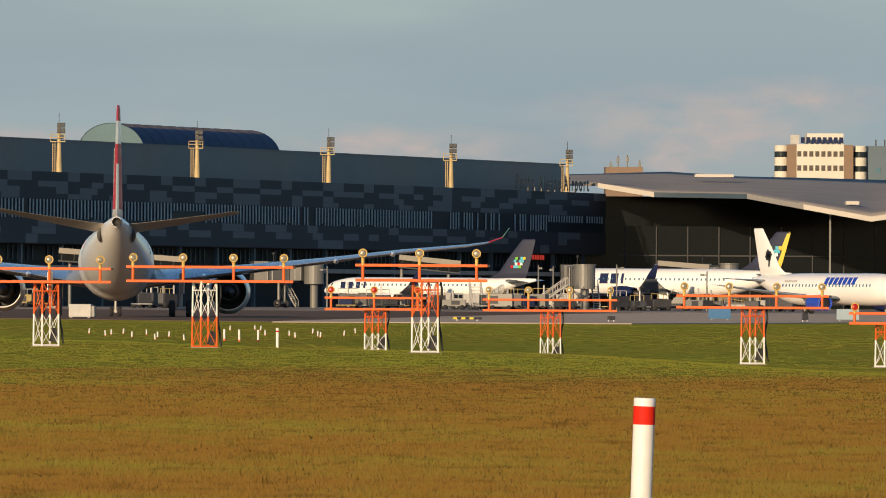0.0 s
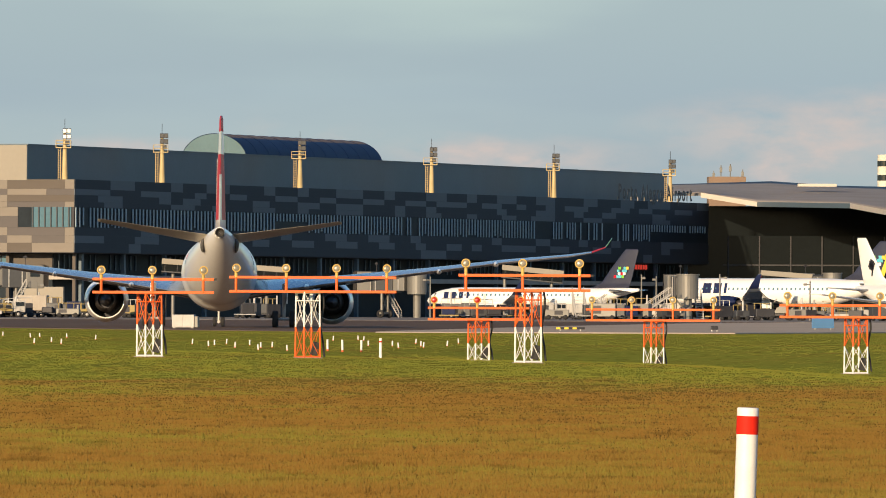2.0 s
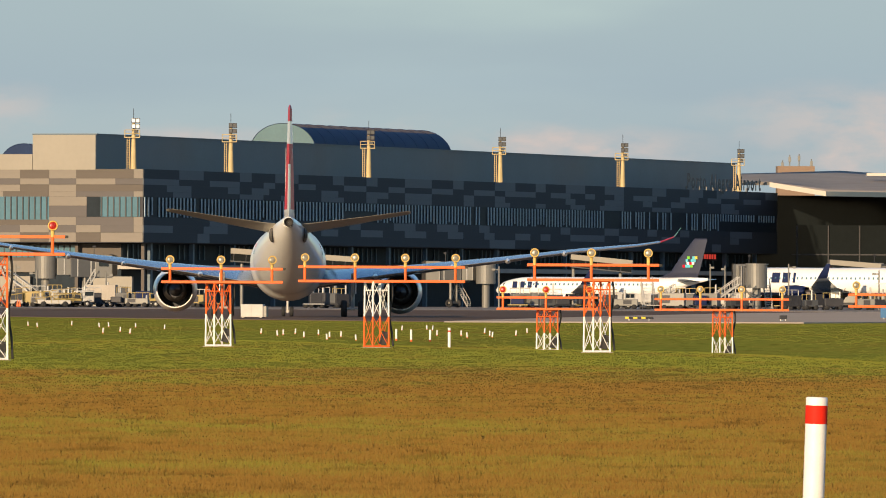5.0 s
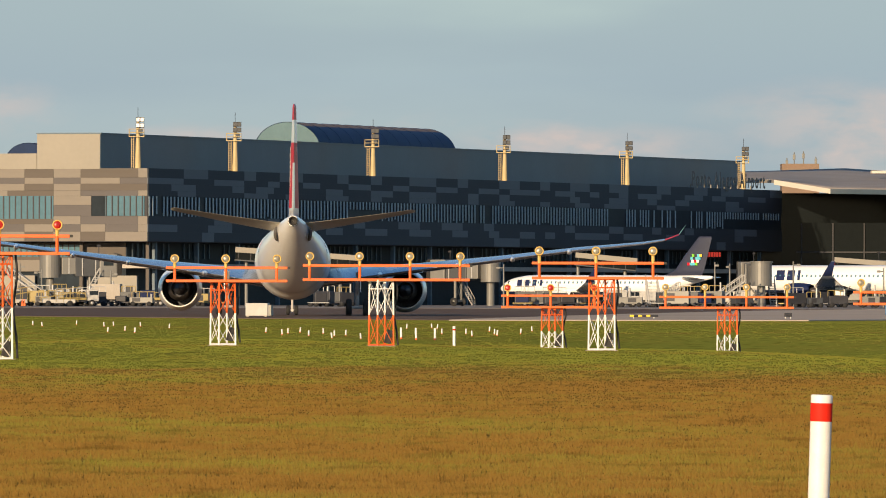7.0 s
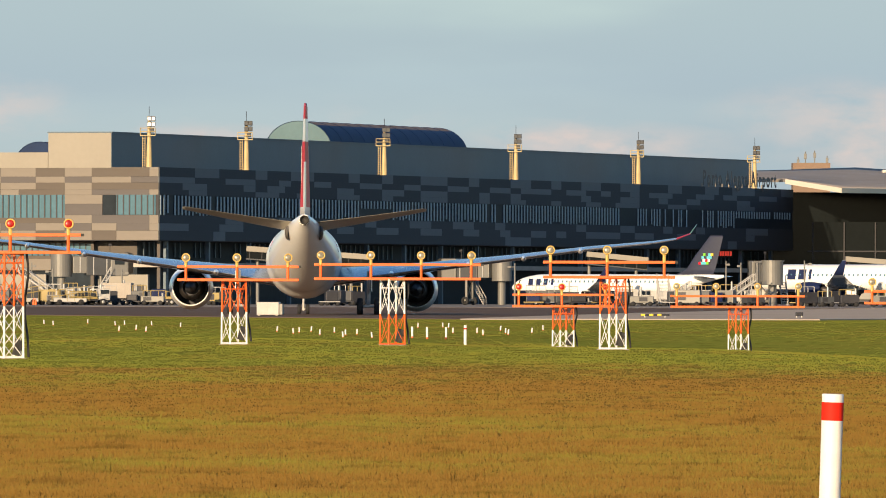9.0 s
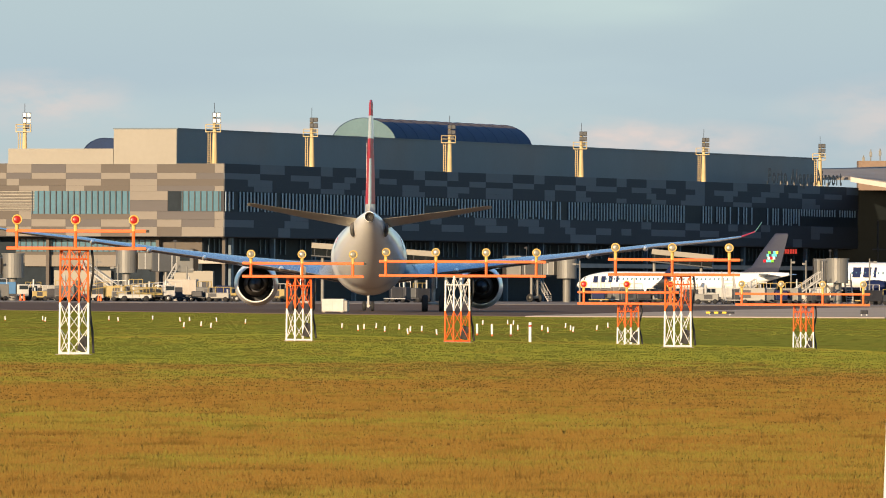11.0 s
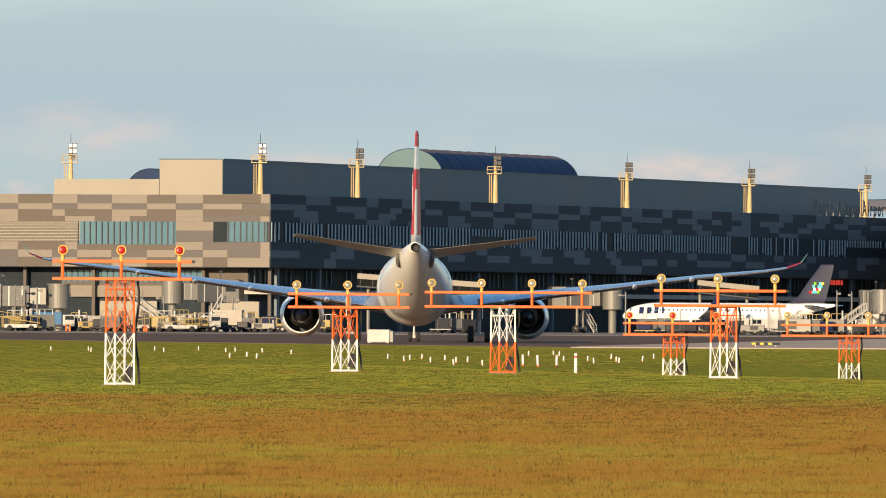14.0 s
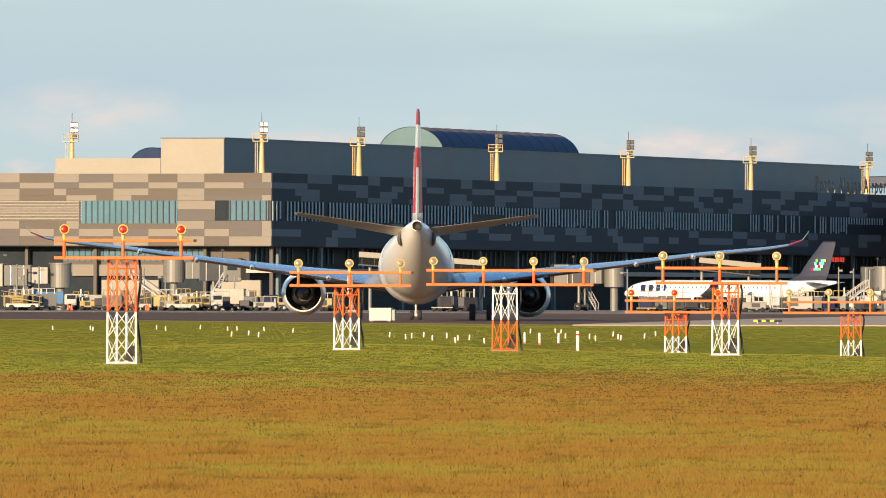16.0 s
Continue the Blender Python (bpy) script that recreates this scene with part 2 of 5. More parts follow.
# ---- ground ----
xs = [-5000, -2000, -800, -300, -140] + list(range(-70, -30, 5)) + list(range(-30, 41, 2)) + list(range(45, 91, 5)) + [150, 300, 800, 2000, 5000]
ys = [-3000, -600, -100, 0, 40, 60] + list(range(70, 701, 10)) + [800, 1000, 1500, 2500, 3500, 4900]
bm = bmesh.new()
grid = [[bm.verts.new((x, y, ground_z(x, y))) for x in xs] for y in ys]
for r0, r1 in zip(grid, grid[1:]):
    for i in range(len(xs) - 1):
        bm.faces.new((r0[i], r0[i + 1], r1[i + 1], r1[i])).smooth = True
solid("ground", bm, GRASS, "wide airfield lawn, green by the taxiway and dry russet nearer", "grass", kind="structure")


def slab(name, near, far, z, material, label):
    """A paved sheet between a near and a far edge, each a row of (x, y)."""
    b = bmesh.new()
    lo = [b.verts.new((x, y, z)) for x, y in near]
    hi = [b.verts.new((x, y, z)) for x, y in far]
    for i in range(len(near) - 1):
        b.faces.new((lo[i], lo[i + 1], hi[i + 1], hi[i]))
    skirt = [b.verts.new((x, y - 0.3, z - 0.25)) for x, y in near]
    for i in range(len(near) - 1):
        b.faces.new((skirt[i], skirt[i + 1], lo[i + 1], lo[i]))
    return solid(name, b, material, label, "pavement", kind="structure")


slab("taxiway", [(-300, 1000), (-42, 860), (-12, 762), (9, 700), (33, 706), (58, 790), (300, 900)],
     [(-300, 1320), (-60, 1300), (-18, 1290), (12, 1285), (50, 1270), (90, 1260), (300, 1250)], 0.04, ASPHALT, "dark brownish asphalt taxiway in front of the apron")
slab("apron", [(-400, 1305), (-60, 1295), (12, 1280), (90, 1255), (400, 1245)],
     [(-400, 2300), (-60, 2300), (12, 2300), (90, 2300), (400, 2300)], 0.07, APRON, "worn concrete apron in front of the terminal")
slab("taxiway_shoulder", [(8, 694), (16, 698), (33, 702), (60, 790), (300, 896)],
     [(9, 715), (26, 915), (48, 1130), (68.7, 1250), (300, 1250)], 0.075, PALE, "pale concrete shoulder strip beside the taxiway")

# ---- sky far behind everything ----
SKYM = bpy.data.materials.new("evening_sky")
SKYM.use_nodes = True
n_, l_ = SKYM.node_tree.nodes, SKYM.node_tree.links
n_.remove(n_["Principled BSDF"])
em = n_.new("ShaderNodeEmission")
tc_ = n_.new("ShaderNodeTexCoord")
sp_ = n_.new("ShaderNodeSeparateXYZ")
l_.new(tc_.outputs["Object"], sp_.inputs[0])


def cloud_noise(kx, kz, off, detail=5, rough=0.5):
    mp = n_.new("ShaderNodeMapping")
    mp.inputs["Scale"].default_value = (kx, 1, kz)
    mp.inputs["Location"].default_value = off
    t = n_.new("ShaderNodeTexNoise")
    t.inputs["Scale"].default_value, t.inputs["Detail"].default_value, t.inputs["Roughness"].default_value = 1, detail, rough
    l_.new(tc_.outputs["Object"], mp.inputs["Vector"])
    l_.new(mp.outputs[0], t.inputs["Vector"])
    return t.outputs["Fac"]


def ramp_of(src, stops):
    r = n_.new("ShaderNodeValToRGB")
    r.color_ramp.elements[0].position, r.color_ramp.elements[0].color = stops[0][0], (*stops[0][1], 1)
    r.color_ramp.elements[1].position, r.color_ramp.elements[1].color = stops[-1][0], (*stops[-1][1], 1)
    for p, c in stops[1:-1]:
        e = r.color_ramp.elements.new(p)
        e.color = (*c, 1)
    l_.new(src, r.inputs[0])
    return r.outputs[0]


def mixed(fac, a, b):
    x = n_.new("ShaderNodeMix")
    x.data_type = "RGBA"
    l_.new(fac, x.inputs[0])
    l_.new(a, x.inputs[6])
    l_.new(b, x.inputs[7])
    return x.outputs[2]


# object z: metres above the horizon at this distance
hz = n_.new("ShaderNodeMapRange")
hz.inputs["From Min"].default_value, hz.inputs["From Max"].default_value = 0, 160
l_.new(sp_.outputs["Z"], hz.inputs["Value"])
base_sky = ramp_of(hz.outputs[0], [(0.0, (0.299, 0.344, 0.336)), (0.35, (0.308, 0.365, 0.373)), (0.62, (0.312, 0.387, 0.410)), (0.8, (0.347, 0.429, 0.418)), (1.0, (0.372, 0.459, 0.435))])
bank = n_.new("ShaderNodeMapRange")
bank.interpolation_type = "SMOOTHSTEP"
l_.new(cloud_noise(0.0028, 0.013, (3.0, 0, 1.2), 4, 0.45), bank.inputs["Value"])
bank.inputs["From Min"].default_value, bank.inputs["From Max"].default_value, bank.inputs["To Max"].default_value = 0.40, 0.60, 0.6
bankc = n_.new("ShaderNodeRGB")
bankc.outputs[0].default_value = (0.256, 0.319, 0.362, 1)
pink = n_.new("ShaderNodeMapRange")
pink.interpolation_type = "SMOOTHSTEP"
l_.new(cloud_noise(0.016, 0.035, (7.4, 0, 4.0), 5, 0.55), pink.inputs["Value"])
pink.inputs["From Min"].default_value, pink.inputs["From Max"].default_value, pink.inputs["To Max"].default_value = 0.50, 0.68, 0.85
low = n_.new("ShaderNodeMapRange")
low.interpolation_type = "SMOOTHSTEP"
low.inputs["From Min"].default_value, low.inputs["From Max"].default_value = 95, 60
l_.new(sp_.outputs["Z"], low.inputs["Value"])
pm = n_.new("ShaderNodeMath")
pm.operation = "MULTIPLY"
l_.new(pink.outputs[0], pm.inputs[0])
l_.new(low.outputs[0], pm.inputs[1])


def cloud(x, z, rx, rz):
    """A soft cloud in the sky sheet, broken up by noise."""
    mp = n_.new("ShaderNodeMapping")
    mp.inputs["Location"].default_value = (-x / rx, 0, -z / rz)
    mp.inputs["Scale"].default_value = (1 / rx, 0, 1 / rz)
    g = n_.new("ShaderNodeTexGradient")
    g.gradient_type = "SPHERICAL"
    l_.new(tc_.outputs["Object"], mp.inputs["Vector"])
    l_.new(mp.outputs[0], g.inputs["Vector"])
    rough_ = n_.new("ShaderNodeMapRange")
    rough_.inputs["From Min"].default_value, rough_.inputs["From Max"].default_value = 0.32, 0.62
    l_.new(cloud_noise(0.035, 0.085, (x, 0, z), 5, 0.55), rough_.inputs["Value"])
    x_ = n_.new("ShaderNodeMath")
    x_.operation = "MULTIPLY"
    l_.new(g.outputs["Fac"], x_.inputs[0])
    l_.new(rough_.outputs[0], x_.inputs[1])
    return x_.outputs[0]


def plus(a, b_):
    x_ = n_.new("ShaderNodeMath")
    x_.operation, x_.use_clamp = "ADD", True
    l_.new(a, x_.inputs[0])
    l_.new(b_, x_.inputs[1])
    return x_.outputs[0]


puffs = pm.outputs[0]
for c_ in ((245, 80, 85, 24), (300, 92, 60, 14), (-170, 86, 55, 17), (130, 68, 60, 13), (90, 72, 40, 10), (-60, 72, 45, 8)):
    puffs = plus(puffs, cloud(*c_))
pinkc = n_.new("ShaderNodeRGB")
pinkc.outputs[0].default_value = (0.442, 0.395, 0.374, 1)
l_.new(mixed(puffs, mixed(bank.outputs[0], base_sky, bankc.outputs[0]), pinkc.outputs[0]), em.inputs[0])
em.inputs[1].default_value = 1.05
l_.new(em.outputs[0], n_["Material Output"].inputs[0])
bm = bmesh.new()
bm.faces.new([bm.verts.new(p) for p in ((-700, 0, -60), (700, 0, -60), (700, 0, 420), (-700, 0, 420))])
solid("backdrop", bm, SKYM, "pale blue evening sky with thin cloud banks", "sky", pose(0, 4700, 2), kind="structure")

# ---- terminal: s runs along the apron front, w across the building, both from its sunlit corner ----
CORNER = Vector((-27.2, 1500, 0))
AX = math.degrees(math.atan2(0.943, 0.333))
TERM = Matrix.Translation(CORNER) @ Matrix.Rotation(radians(AX), 4, "Z")      # local x = s, local y = w
terminal = thing("terminal", "long airport terminal with a chequered panel facade and glazed bands", "terminal", TERM, kind="structure")
LEN, DEEP, TOP = 322, 62, 20.4


def wall_block(name, s0, s1, w0, w1, z0, z1, material, label=""):
    b = bmesh.new()
    box(b, (s0 + s1) / 2, (w0 + w1) / 2, (z0 + z1) / 2, s1 - s0, w1 - w0, z1 - z0)
    return part(name, b, material, terminal, label)


wall_block("upper_wall", 0.15, LEN, 0.15, DEEP, 9.5, TOP - 0.1, SHADOWGAP)
# the undercroft's darkness is coloured in with the shaded glass
wall_block("lower_wall", 4, LEN, 5.0, DEEP, 0, 9.5, SHADEGLASS, "recessed ground storey, coloured dark for the overhang's shade")
# front face takes the shade-tinted grey, the sunlit end the beige
wall_block("roof_storey", 0.1, LEN - 1, 7.6, 17.6, TOP - 0.1, 25.5, UPPER, "set-back grey roof storey, its front coloured dark blue for shade")
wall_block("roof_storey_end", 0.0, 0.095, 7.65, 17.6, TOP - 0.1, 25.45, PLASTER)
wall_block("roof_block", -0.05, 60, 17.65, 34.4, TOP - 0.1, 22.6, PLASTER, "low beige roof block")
b = bmesh.new()
box(b, LEN / 2, 12.6, 25.58, LEN, 10.3, 0.16)
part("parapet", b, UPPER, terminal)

unit = bmesh.new()
bmesh.ops.create_cube(unit, size=1)
UNIT = {}
bmesh.ops.recalc_face_normals(unit, faces=unit.faces)
base_me = bpy.data.meshes.new("panel")
unit.to_mesh(base_me)
unit.free()


def unit_mesh(material):
    if material.name not in UNIT:
        me = base_me.copy()
        me.materials.append(material)
        UNIT[material.name] = me
    return UNIT[material.name]


def slab_part(name, parent, c, size, material):
    ob = new(name, unit_mesh(material))
    ob.parent = parent
    ob.location, ob.scale = c, size
    return ob


# panel rows: bottom, top (the band between 13.3 and 16.3 is glazing)
ROWS = [(19.0, 20.4), (18.1, 19.0), (17.1, 18.1), (16.3, 17.1), (12.1, 13.3), (11.0, 12.1), (9.6, 11.0)]


rnd = random.Random(5)
# sunlit end wall: cell ends across the wall, and the shade of each cell row by row (c cream, t taupe, s slate)
W_CELLS = (0, 1.6, 4.5, 6.8, 10.7, 15, 19.6, 22.3, 25.2, 27.9, 30.7, 32.7, 34.7, 40.2, 46)
SHADE = {"c": CREAM, "t": TAUPE, "s": SLATE}
for (z0, z1), row in zip(ROWS, ("ctttctccsscctc", "ssccscssccsscs", "ttttctcctttctc", "cssscttctccttc", "csssctttttcttc", "csscscssccsscs", "ccctctccttccts")):
    k = 0
    while k < len(row):
        e = k
        while e + 1 < len(row) and row[e + 1] == row[k]:
            e += 1
        w0, w1 = W_CELLS[k], W_CELLS[e + 1]
        slab_part("panel", terminal, (0.09, (w0 + w1) / 2, (z0 + z1) / 2), (0.14, w1 - w0 - 0.02, z1 - z0 - 0.02), SHADE[row[k]])
        k = e + 1
# end face glazing bands with upright fins
for w0, w1, z0 in ((0.6, 6.8, 13.35), (15.0, 30.7, 12.9)):
    g = bmesh.new()
    box(g, 0.05, (w0 + w1) / 2, (z0 + 16.3) / 2, 0.1, w1 - w0, 16.3 - z0)
    part("glazing", g, GLASSTEAL, terminal, "teal glazed band")
    k = w0 + 0.3
    while k < w1:
        slab_part("fin", terminal, (0.0, k, (z0 + 16.3) / 2), (0.35, 0.16, 16.25 - z0), DARKM)
        k += 0.95
for z0, z1, m in ((14.95, 16.3, CREAM), (13.3, 14.95, SLATE)):
    slab_part("panel", terminal, (0.09, 12.0, (z0 + z1) / 2), (0.14, 5.95, z1 - z0 - 0.04), m)

# no hole here: a thin dark box gives the opening's inner shade
g = bmesh.new()
box(g, 0.12, 7.9, 14.8, 0.1, 2.2, 2.95)
part("opening", g, SHADEGLASS, terminal, "flat dark panel standing for the shade of an opening")
for k in range(14):
    slab_part("louvre", terminal, (0.06, 38.1, 13.41 + k * 0.213), (0.16, 15.8, 0.15), (CREAM, PLASTER)[k % 2])
# apron front, in the shade: its bluish darkness is in the panel colours
# half cells along each row: d dark panel, m mid grey panel
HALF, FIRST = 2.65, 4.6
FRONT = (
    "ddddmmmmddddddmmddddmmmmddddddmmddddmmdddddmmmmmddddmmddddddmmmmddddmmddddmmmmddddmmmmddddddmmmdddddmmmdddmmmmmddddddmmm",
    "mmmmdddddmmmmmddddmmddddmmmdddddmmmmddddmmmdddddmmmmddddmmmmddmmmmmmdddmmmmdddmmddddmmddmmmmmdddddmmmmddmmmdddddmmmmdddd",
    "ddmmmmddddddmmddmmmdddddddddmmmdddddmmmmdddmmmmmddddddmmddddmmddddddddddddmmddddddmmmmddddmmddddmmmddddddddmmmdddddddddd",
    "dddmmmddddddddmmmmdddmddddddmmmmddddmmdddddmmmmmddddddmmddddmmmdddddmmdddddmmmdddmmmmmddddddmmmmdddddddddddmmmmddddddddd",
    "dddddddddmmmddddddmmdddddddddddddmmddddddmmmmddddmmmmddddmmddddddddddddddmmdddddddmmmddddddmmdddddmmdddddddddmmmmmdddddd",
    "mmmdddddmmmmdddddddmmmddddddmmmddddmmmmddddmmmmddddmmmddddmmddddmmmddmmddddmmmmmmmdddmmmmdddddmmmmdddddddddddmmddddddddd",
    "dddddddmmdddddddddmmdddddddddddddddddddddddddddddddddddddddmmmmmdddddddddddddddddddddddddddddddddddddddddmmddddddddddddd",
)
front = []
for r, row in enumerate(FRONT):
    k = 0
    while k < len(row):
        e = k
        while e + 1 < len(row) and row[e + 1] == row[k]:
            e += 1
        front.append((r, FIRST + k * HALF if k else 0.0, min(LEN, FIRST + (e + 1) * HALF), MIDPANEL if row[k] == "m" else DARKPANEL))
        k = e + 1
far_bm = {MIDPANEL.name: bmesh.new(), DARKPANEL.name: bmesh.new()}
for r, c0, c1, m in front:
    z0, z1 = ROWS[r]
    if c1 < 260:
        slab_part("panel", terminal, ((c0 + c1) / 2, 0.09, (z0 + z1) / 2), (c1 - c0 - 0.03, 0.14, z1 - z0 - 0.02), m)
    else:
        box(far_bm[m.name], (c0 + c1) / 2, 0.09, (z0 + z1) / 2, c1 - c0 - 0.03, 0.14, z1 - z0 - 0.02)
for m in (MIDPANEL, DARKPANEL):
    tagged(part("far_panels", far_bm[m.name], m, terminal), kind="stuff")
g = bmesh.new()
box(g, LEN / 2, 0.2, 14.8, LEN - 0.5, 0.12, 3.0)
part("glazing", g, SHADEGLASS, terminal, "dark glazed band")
fb = bmesh.new()
GAPS = ((146, 162, 0.35), (222, 231, 1.0), (231, 260, 0.3), (259.5, 268, 1.0))      # stretches with fins missing, and how many
k = 0.6
while k < LEN - 1:
    lost = max([share for a, c, share in GAPS if a < k < c] + [0.03])
    drop = 1.7 if 89 < k < 104 or k > 287 else rnd.choice((0, 0, 0, 0, 0, 0.3))
    if rnd.random() > lost:
        box(fb, k, 0.02, 14.8 + drop / 2, 0.44, 0.10, 2.9 - drop)
    k += 1.52
tagged(part("window_fins", fb, BLIND, terminal, "pale upright sun fins"), kind="stuff")
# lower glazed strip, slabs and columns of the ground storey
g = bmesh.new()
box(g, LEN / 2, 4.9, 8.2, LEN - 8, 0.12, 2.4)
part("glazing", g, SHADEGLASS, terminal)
# fins and columns of the recess also use the shade-tinted grey
fb = bmesh.new()
k = 6.0
while k < LEN - 2:
    if rnd.random() > 0.25:
        box(fb, k, 4.75, 8.2, 0.4, 0.2, 2.2)
    k += 2.2
tagged(part("window_fins", fb, UPPER, terminal), kind="stuff")
for s in range(6, 320, 18):
    slab_part("column", terminal, (s, 1.2, 4.7), (0.6, 0.6, 9.5), UPPER)
wall_block("storey_slab", 2, LEN, 0.6, 5, 5.6, 6.3, CONCRETE)
wall_block("end_lower_wall", 3.9, 3.98, 5, 34.7, 5.6, 9.4, TAUPE)
wall_block("parapet_band", 3.3, 3.85, 12, 33, 5.1, 6.8, CREAM, "pale spandrel band over the service bays")
g = bmesh.new()
box(g, 3.85, 23.2, 8.2, 0.1, 22.8, 1.8)
part("glazing", g, GLASSTEAL, terminal)
for k in range(24):
    slab_part("fin", terminal, (3.75, 12.1 + k * 0.95, 8.2), (0.12, 0.14, 1.8), DARKM)
# pale pieces stand only where the wall is sunlit, the rest stays dark
wall_block("service_wall", 3.0, 3.6, 19.1, 28.2, 0, 4.5, PLASTER, "pale service wall, built only along its sunlit stretches")
wall_block("service_wall", 3.0, 3.6, 2.9, 9.1, 0, 4.5, PLASTER)
for w_ in (4.2, 6.0, 7.6, 21, 24.5):
    slab_part("doorway", terminal, (2.97, w_, 1.5), (0.1, 1.3, 3.0), DARKM)
for w_ in (1.0, 11.5, 29, 40):
    slab_part("column", terminal, (2.6, w_, 4.8), (0.5, 0.5, 9.5), TAUPE)

# barrel vaults on the roof


def vault(s0, s1, w, radius, zc, cap):
    th = thing("roof_vault", "dark blue glass barrel vault on the roof", "roof light", TERM @ Matrix.Translation((0, w, 0)))
    b = bmesh.new()
    n = 24
    arc = [math.pi * i / n for i in range(n + 1)]
    rings = [[Vector((s, radius * math.cos(a), zc + radius * 0.8 * math.sin(a))) for a in arc] for s in np.linspace(s0, s1, 12)]
    for row in loft(b, rings, False, False, 0, around=False):
        for i, fc in enumerate(row):
            fc.material_index = 1 if 11 <= i <= 15 else 0
    part("shell", b, [VAULT, BROWN], th)
    for s, nm in ((s0, "end_glazing"), (s1, "end_wall")):
        b = bmesh.new()
        rr = radius - 0.03
        b.faces.new([b.verts.new((s + 0.05, rr * math.cos(a), zc + rr * 0.8 * math.sin(a))) for a in arc])
        part(nm, b, cap, th)
    for s in np.linspace(s0, s1, 13):
        b = bmesh.new()
        for a0, a1 in zip(arc, arc[1:]):
            rod(b, (s, (radius + 0.03) * math.cos(a0), zc + (radius * 0.8 + 0.03) * math.sin(a0)), (s, (radius + 0.03) * math.cos(a1), zc + (radius * 0.8 + 0.03) * math.sin(a1)), 0.035, 4)
        part("rib", b, VAULT, th)
    return th


vault(153, 222, 33, 5.7, 25.3, VAULTCAP)
vault(80, 112, 50, 3.9, 22.3, VAULT)

# floodlight masts on the ledge


def floodlight(s, w, glint):
    th = thing("floodlight_mast", "yellow steel floodlight mast with a ladder, platform and lamp rack", "floodlight", TERM @ Matrix.Translation((s, w, TOP)) @ Matrix.Rotation(radians(-AX), 4, "Z"), "floodlight masts on the terminal")
    b = bmesh.new()
    rod(b, (0, 0, -0.1), (0, 0, 7.0), 0.46, 10, 0.22)
    part("column", b, MASTY, th)
    b = bmesh.new()
    for x in (-0.95, -0.6):
        rod(b, (x, -0.1, 0), (x, -0.1, 4.6), 0.06, 5)
    for k in range(12):
        rod(b, (-0.95, -0.1, 0.3 + k * 0.36), (-0.6, -0.1, 0.3 + k * 0.36), 0.04, 4)
    part("ladder", b, MASTY, th)
    b = bmesh.new()
    box(b, -0.2, 0, 4.7, 2.3, 1.5, 0.12)
    deck = part("platform", b, MASTY, th)
    rails = [((x, y, 4.7), (x, y, 5.8)) for x in (-1.3, 0.9) for y in (-0.7, 0.7)]
    for z in (5.3, 5.8):
        rails += [((-1.3, y, z), (0.9, y, z)) for y in (-0.7, 0.7)] + [((x, -0.7, z), (x, 0.7, z)) for x in (-1.3, 0.9)]
    for a0, a1 in rails:
        b = bmesh.new()
        rod(b, a0, a1, 0.05, 5)
        part("rail", b, MASTY, deck)
    for z in (5.5, 6.35, 7.2):
        for x in (0.0, 0.5) if z > 6 else (0.3,):
            b = bmesh.new()
            box(b, x * 1.25, -0.25, z, 0.62, 0.6, 0.72, None, 0.06)
            lamp = part("lamp", b, DARKM, th)
            b = bmesh.new()
            box(b, x * 1.25, -0.56, z, 0.5, 0.03, 0.54)
            part("lamp_glass", b, LAMPGLINT if glint and z > 6 else TUNNEL, lamp)
    b = bmesh.new()
    rod(b, (0, 0, 7.0), (0, 0, 9.0), 0.04, 5)
    part("lightning_rod", b, DARKM, th)


# last value: 1 where the upper glass is coloured pale for a sun glint
for s, w, glint in ((1.0, 32.2, 1), (2.3, 2.5, 1), (44.4, 2.5, 0), (108.1, 2.5, 0), (173.7, 2.5, 0), (239.5, 2.5, 0), (306.7, 2.5, 0)):
    floodlight(s, w, glint)

# sign on the ledge
cu = bpy.data.curves.new("sign", "FONT")
cu.body, cu.size, cu.extrude, cu.align_x = "Porto Alegre Airport", 3.6, 0.02, "LEFT"
cu.space_character, cu.offset = 1.36, 0.08
sign = new("airport_sign", cu)
sign.matrix_basis = TERM @ Matrix.Translation((267.5, -0.2, TOP + 0.3)) @ Matrix.Rotation(radians(90), 4, "X")
cu.materials.append(LETTER)
tagged(sign, "dark free-standing letters on the terminal's ledge", "sign")

for k in range(10):
    strut = bmesh.new()
    rod(strut, (0, 0, -0.05), (0, 0, 0.6), 0.10, 6)
    solid("sign_strut", strut, PLASTER, "short pale strut carrying the sign letters", "strut", TERM @ Matrix.Translation((268.5 + k * 3.9, 0.25, TOP)), "struts of the sign", smooth=50)

# ---- boarding hall with a wide folded roof ----
hall = thing("boarding_hall", "glazed boarding hall under a wide grey folded roof", "terminal", kind="structure")
EAVE = [(70, 1850, 22.7), (78.4, 1800, 22.2), (88.4, 1800, 20.6), (102.6, 1760, 20.0), (108.6, 1700, 17.7), (120, 1700, 15.7), (128, 1700, 16.9), (142, 1700, 18.6)]
RIDGE = [(66, 1900, 24.7), (82.0, 1900, 25.1), (96, 1900, 25.6), (108.7, 1900, 24.8), (122, 1900, 24.6), (136, 1900, 24.3), (146, 1900, 24.2), (172, 1900, 24.0)]
b = bmesh.new()
sheets = []
